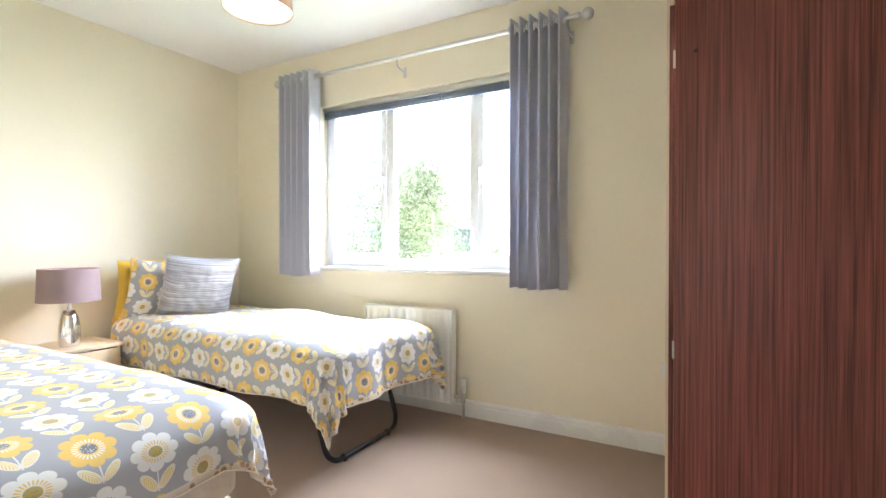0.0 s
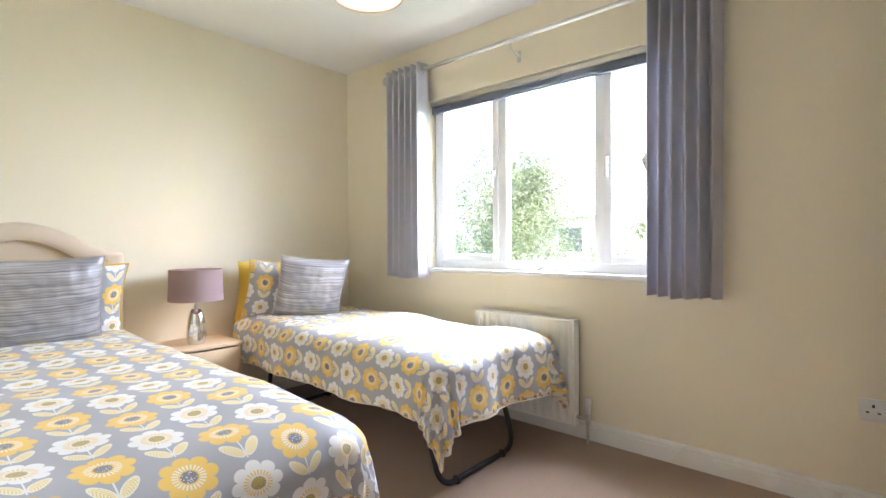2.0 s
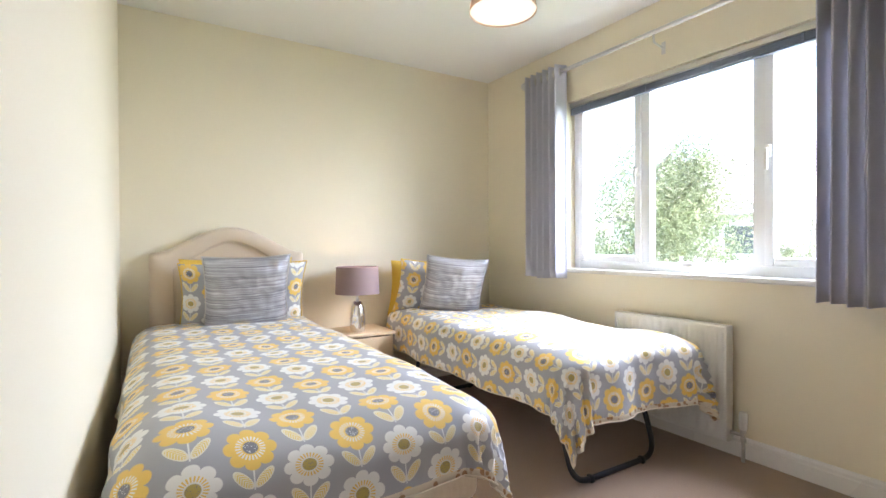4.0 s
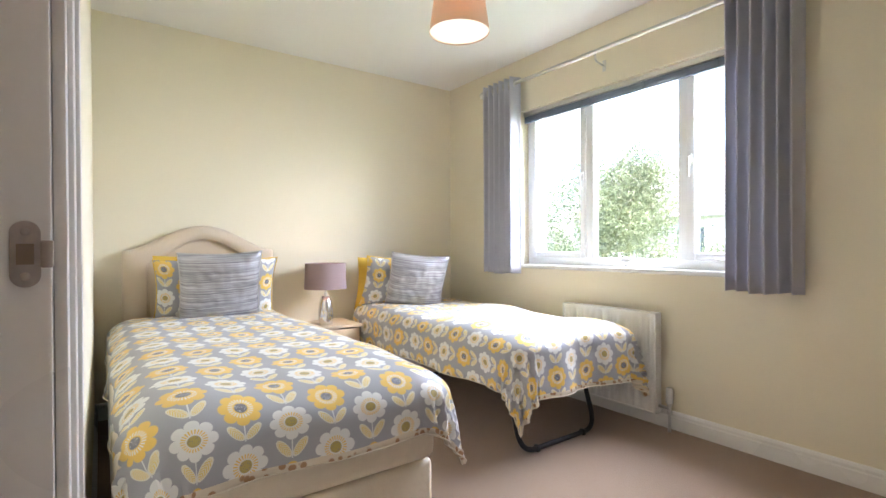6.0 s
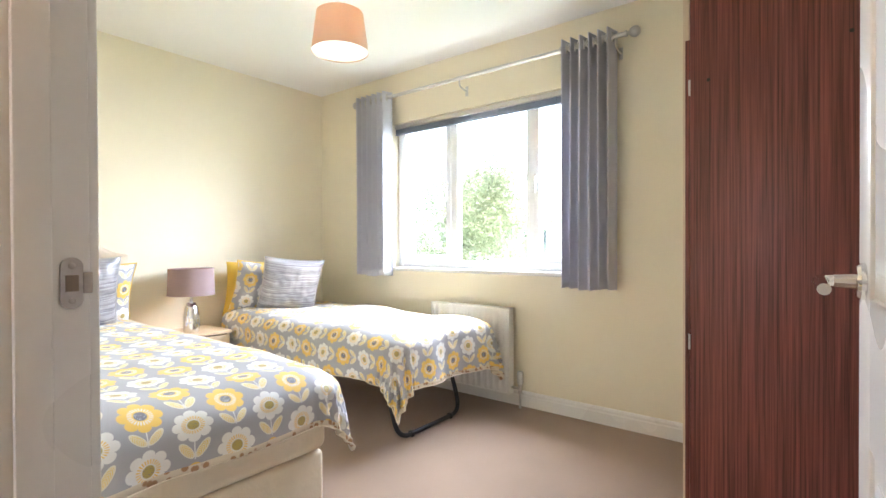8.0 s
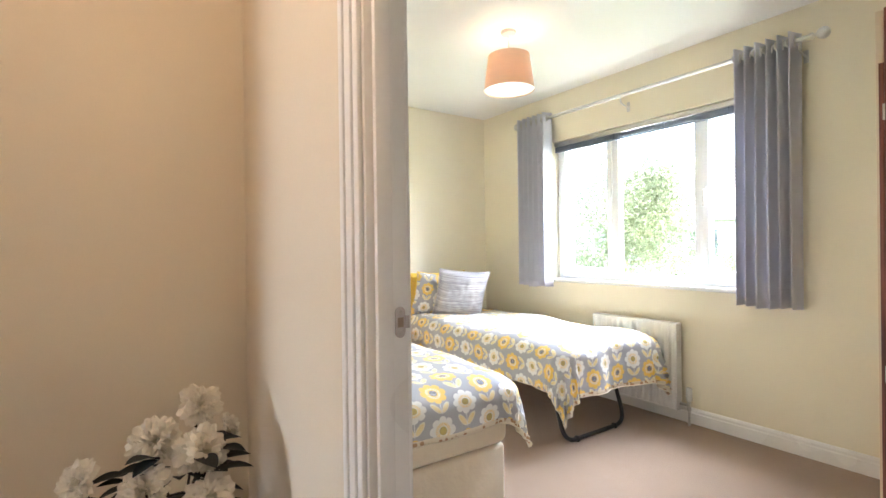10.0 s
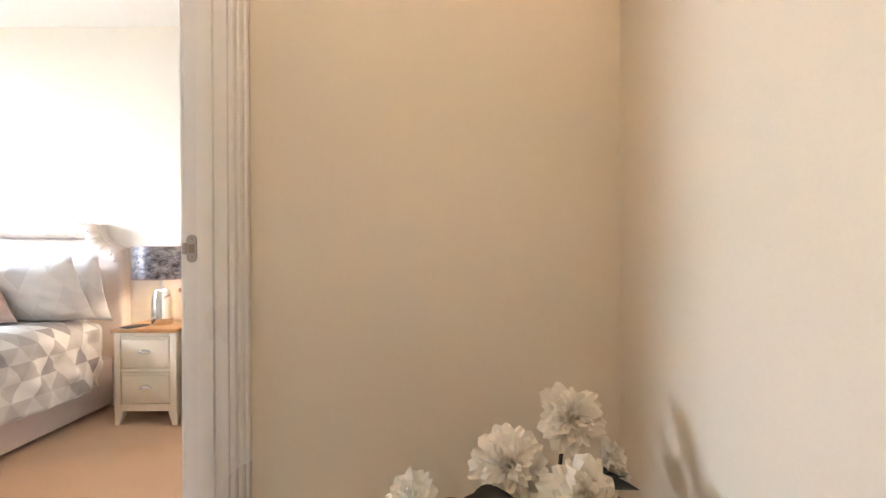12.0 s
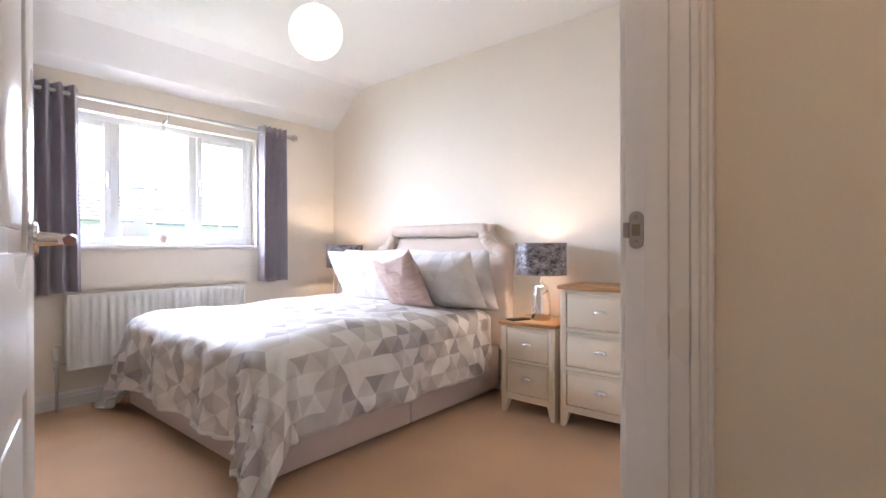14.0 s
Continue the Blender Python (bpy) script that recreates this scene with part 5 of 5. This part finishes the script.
# outer walls of the storey below, so that the house stands on the ground
solid("wall_lower_storey", box(R2W - 0.25, 2.42, R2S - 0.28, YN + 0.28, GZ, -0.13), "brick", "brick storey below the bedrooms", "wall", S)
solid("roof_slab", box(R2W - 0.5, 2.7, R2S - 0.5, YN + 0.5, CEIL + 0.14, CEIL + 0.3), "roof", "roof slab above the bedrooms", "roof", S)


def tree(x, y, height, spread, seed, label, clumps=150, per=22, drop=0.5):
    """A tapered trunk with limbs, and a loose crown of small leaves in hanging clumps."""
    rnd = random.Random(seed)
    tr = thing("tree", x, y, GZ, label, "tree")
    bm = tube([(0, 0, 0), (0.1, 0.05, height * 0.35), (0.0, 0.1, height * 0.7), (0.1, 0, height * 0.97)], [0.16, 0.12, 0.07, 0.02], 10)
    ends = []
    for i in range(16):
        h = height * rnd.uniform(0.22, 0.92)
        a = rnd.uniform(0, 2 * math.pi)
        L = spread * (1.15 - 0.75 * h / height) * rnd.uniform(0.6, 1.1)
        e = (L * math.cos(a), L * math.sin(a), h + L * rnd.uniform(0.1, 0.5))
        tube([(0.03, 0.03, h), (e[0] * 0.5, e[1] * 0.5, h + L * 0.3), e], [0.05, 0.03, 0.01], 6, bm)
        ends.append(((0.03, 0.03, h), e))
    part("trunk", bm, "bark", tr)
    verts, faces = [], []
    for c in range(clumps):
        p, e = ends[c % len(ends)]
        s = rnd.uniform(0.35, 1.08)
        cx, cy, cz = (p[k] + (e[k] - p[k]) * s for k in range(3))
        R = rnd.uniform(0.25, 0.55) * spread * 0.62
        for _ in range(per):
            q = Vector((rnd.gauss(0, 1), rnd.gauss(0, 1), rnd.gauss(-drop, 1.1))) * R * 0.6
            ce = Vector((cx, cy, cz)) + q
            u = Vector((rnd.gauss(0, 1), rnd.gauss(0, 1), rnd.gauss(0, 1))).normalized() * rnd.uniform(0.02, 0.04)
            w = u.cross(Vector((rnd.gauss(0, 1), rnd.gauss(0, 1), rnd.gauss(0, 1)))).normalized() * 0.016
            k = len(verts)
            verts += [ce - u, ce + w, ce + u, ce - w]
            faces.append((k, k + 1, k + 2, k + 3))
    me = bpy.data.meshes.new("crown")
    me.from_pydata(verts, [], faces)
    me.materials.append(M["foliage"])
    cr = new("crown", me)
    cr.parent = tr
    cr["kind"] = "stuff"
    return tr


tree(-5.5, 9.6, 6.3, 2.2, 3, "light green birch tree in the garden", 420, 85, 1.0)
tree(-7.6, 9.8, 5.4, 1.9, 7, "light green garden tree beside the birch", 240, 90, 0.8)
tree(-3.75, 12.2, 4.9, 1.4, 9, "round green garden shrub tree", 260, 110, 0.3)
tree(-5.6, 11.8, 3.9, 2.0, 12, "low green garden shrub", 220, 100, 0.3)
tree(-3.0, -15.5, 8.6, 2.4, 15, "leafy tree behind the houses opposite", 150, 20, 0.3)


def house(x, y, w, d, eaves, ridge, front, wall_mat, label):
    """A two-storey house with pitched roof, its tile courses, and windows in the front."""
    h = thing("house", x, y, GZ, label, "house")
    part("wall", box(-w / 2, w / 2, -d / 2, d / 2, 0, eaves), wall_mat, h, smooth=False)
    part("gable", prism([(-d / 2, 0), (d / 2, 0), (0, ridge - eaves)], w, "x"), wall_mat, h, smooth=False).location = (-w / 2, 0, eaves + 0.001)
    bm = bmesh.new()
    n = 18
    for s in (-1, 1):
        for i in range(n):
            a, b = i / n, (i + 1) / n
            y0, y1 = s * (d / 2 + 0.35) * (1 - a), s * (d / 2 + 0.35) * (1 - b)
            z0, z1 = eaves - 0.15 + (ridge - eaves + 0.3) * a, eaves - 0.15 + (ridge - eaves + 0.3) * b
            vs = [bm.verts.new(p) for p in ((-w / 2 - 0.25, y0, z0 + 0.07), (w / 2 + 0.25, y0, z0 + 0.07), (w / 2 + 0.25, y1, z1 + 0.02), (-w / 2 - 0.25, y1, z1 + 0.02), (-w / 2 - 0.25, y0, z0 - 0.02), (w / 2 + 0.25, y0, z0 - 0.02))]
            bm.faces.new(vs[:4])
            bm.faces.new((vs[0], vs[1], vs[5], vs[4]))
    part("roof", bm, "roof", h, "dark tiled roof in courses", smooth=False)
    for z in (0.9, 3.4):
        for k in (-0.28, 0.28):
            yy = front * (d / 2 + 0.02)
            f = part("window", box(k * w - 0.6, k * w + 0.6, yy - 0.03, yy + 0.03, z, z + 1.15, bevel=0.02), "upvc", h)
            part("pane", box(k * w - 0.52, k * w + 0.52, yy + front * 0.02, yy + front * 0.036, z + 0.08, z + 1.07), "window_dark", f)
    return h


house(-10.4, 22.5, 7.0, 7.0, 5.0, 7.6, -1, "render", "pale rendered house with a dark tiled roof across the gardens")
house(-11.0, 36.0, 7.5, 7.0, 4.6, 6.9, -1, "brick", "brick house with a dark tiled roof across the gardens")
house(-1.5, -24.0, 9.0, 7.0, 4.9, 7.4, 1, "render", "pale rendered house opposite with a tiled roof")
house(-11.5, -25.0, 8.5, 7.0, 4.9, 7.4, 1, "render", "pale rendered house opposite with a tiled roof")
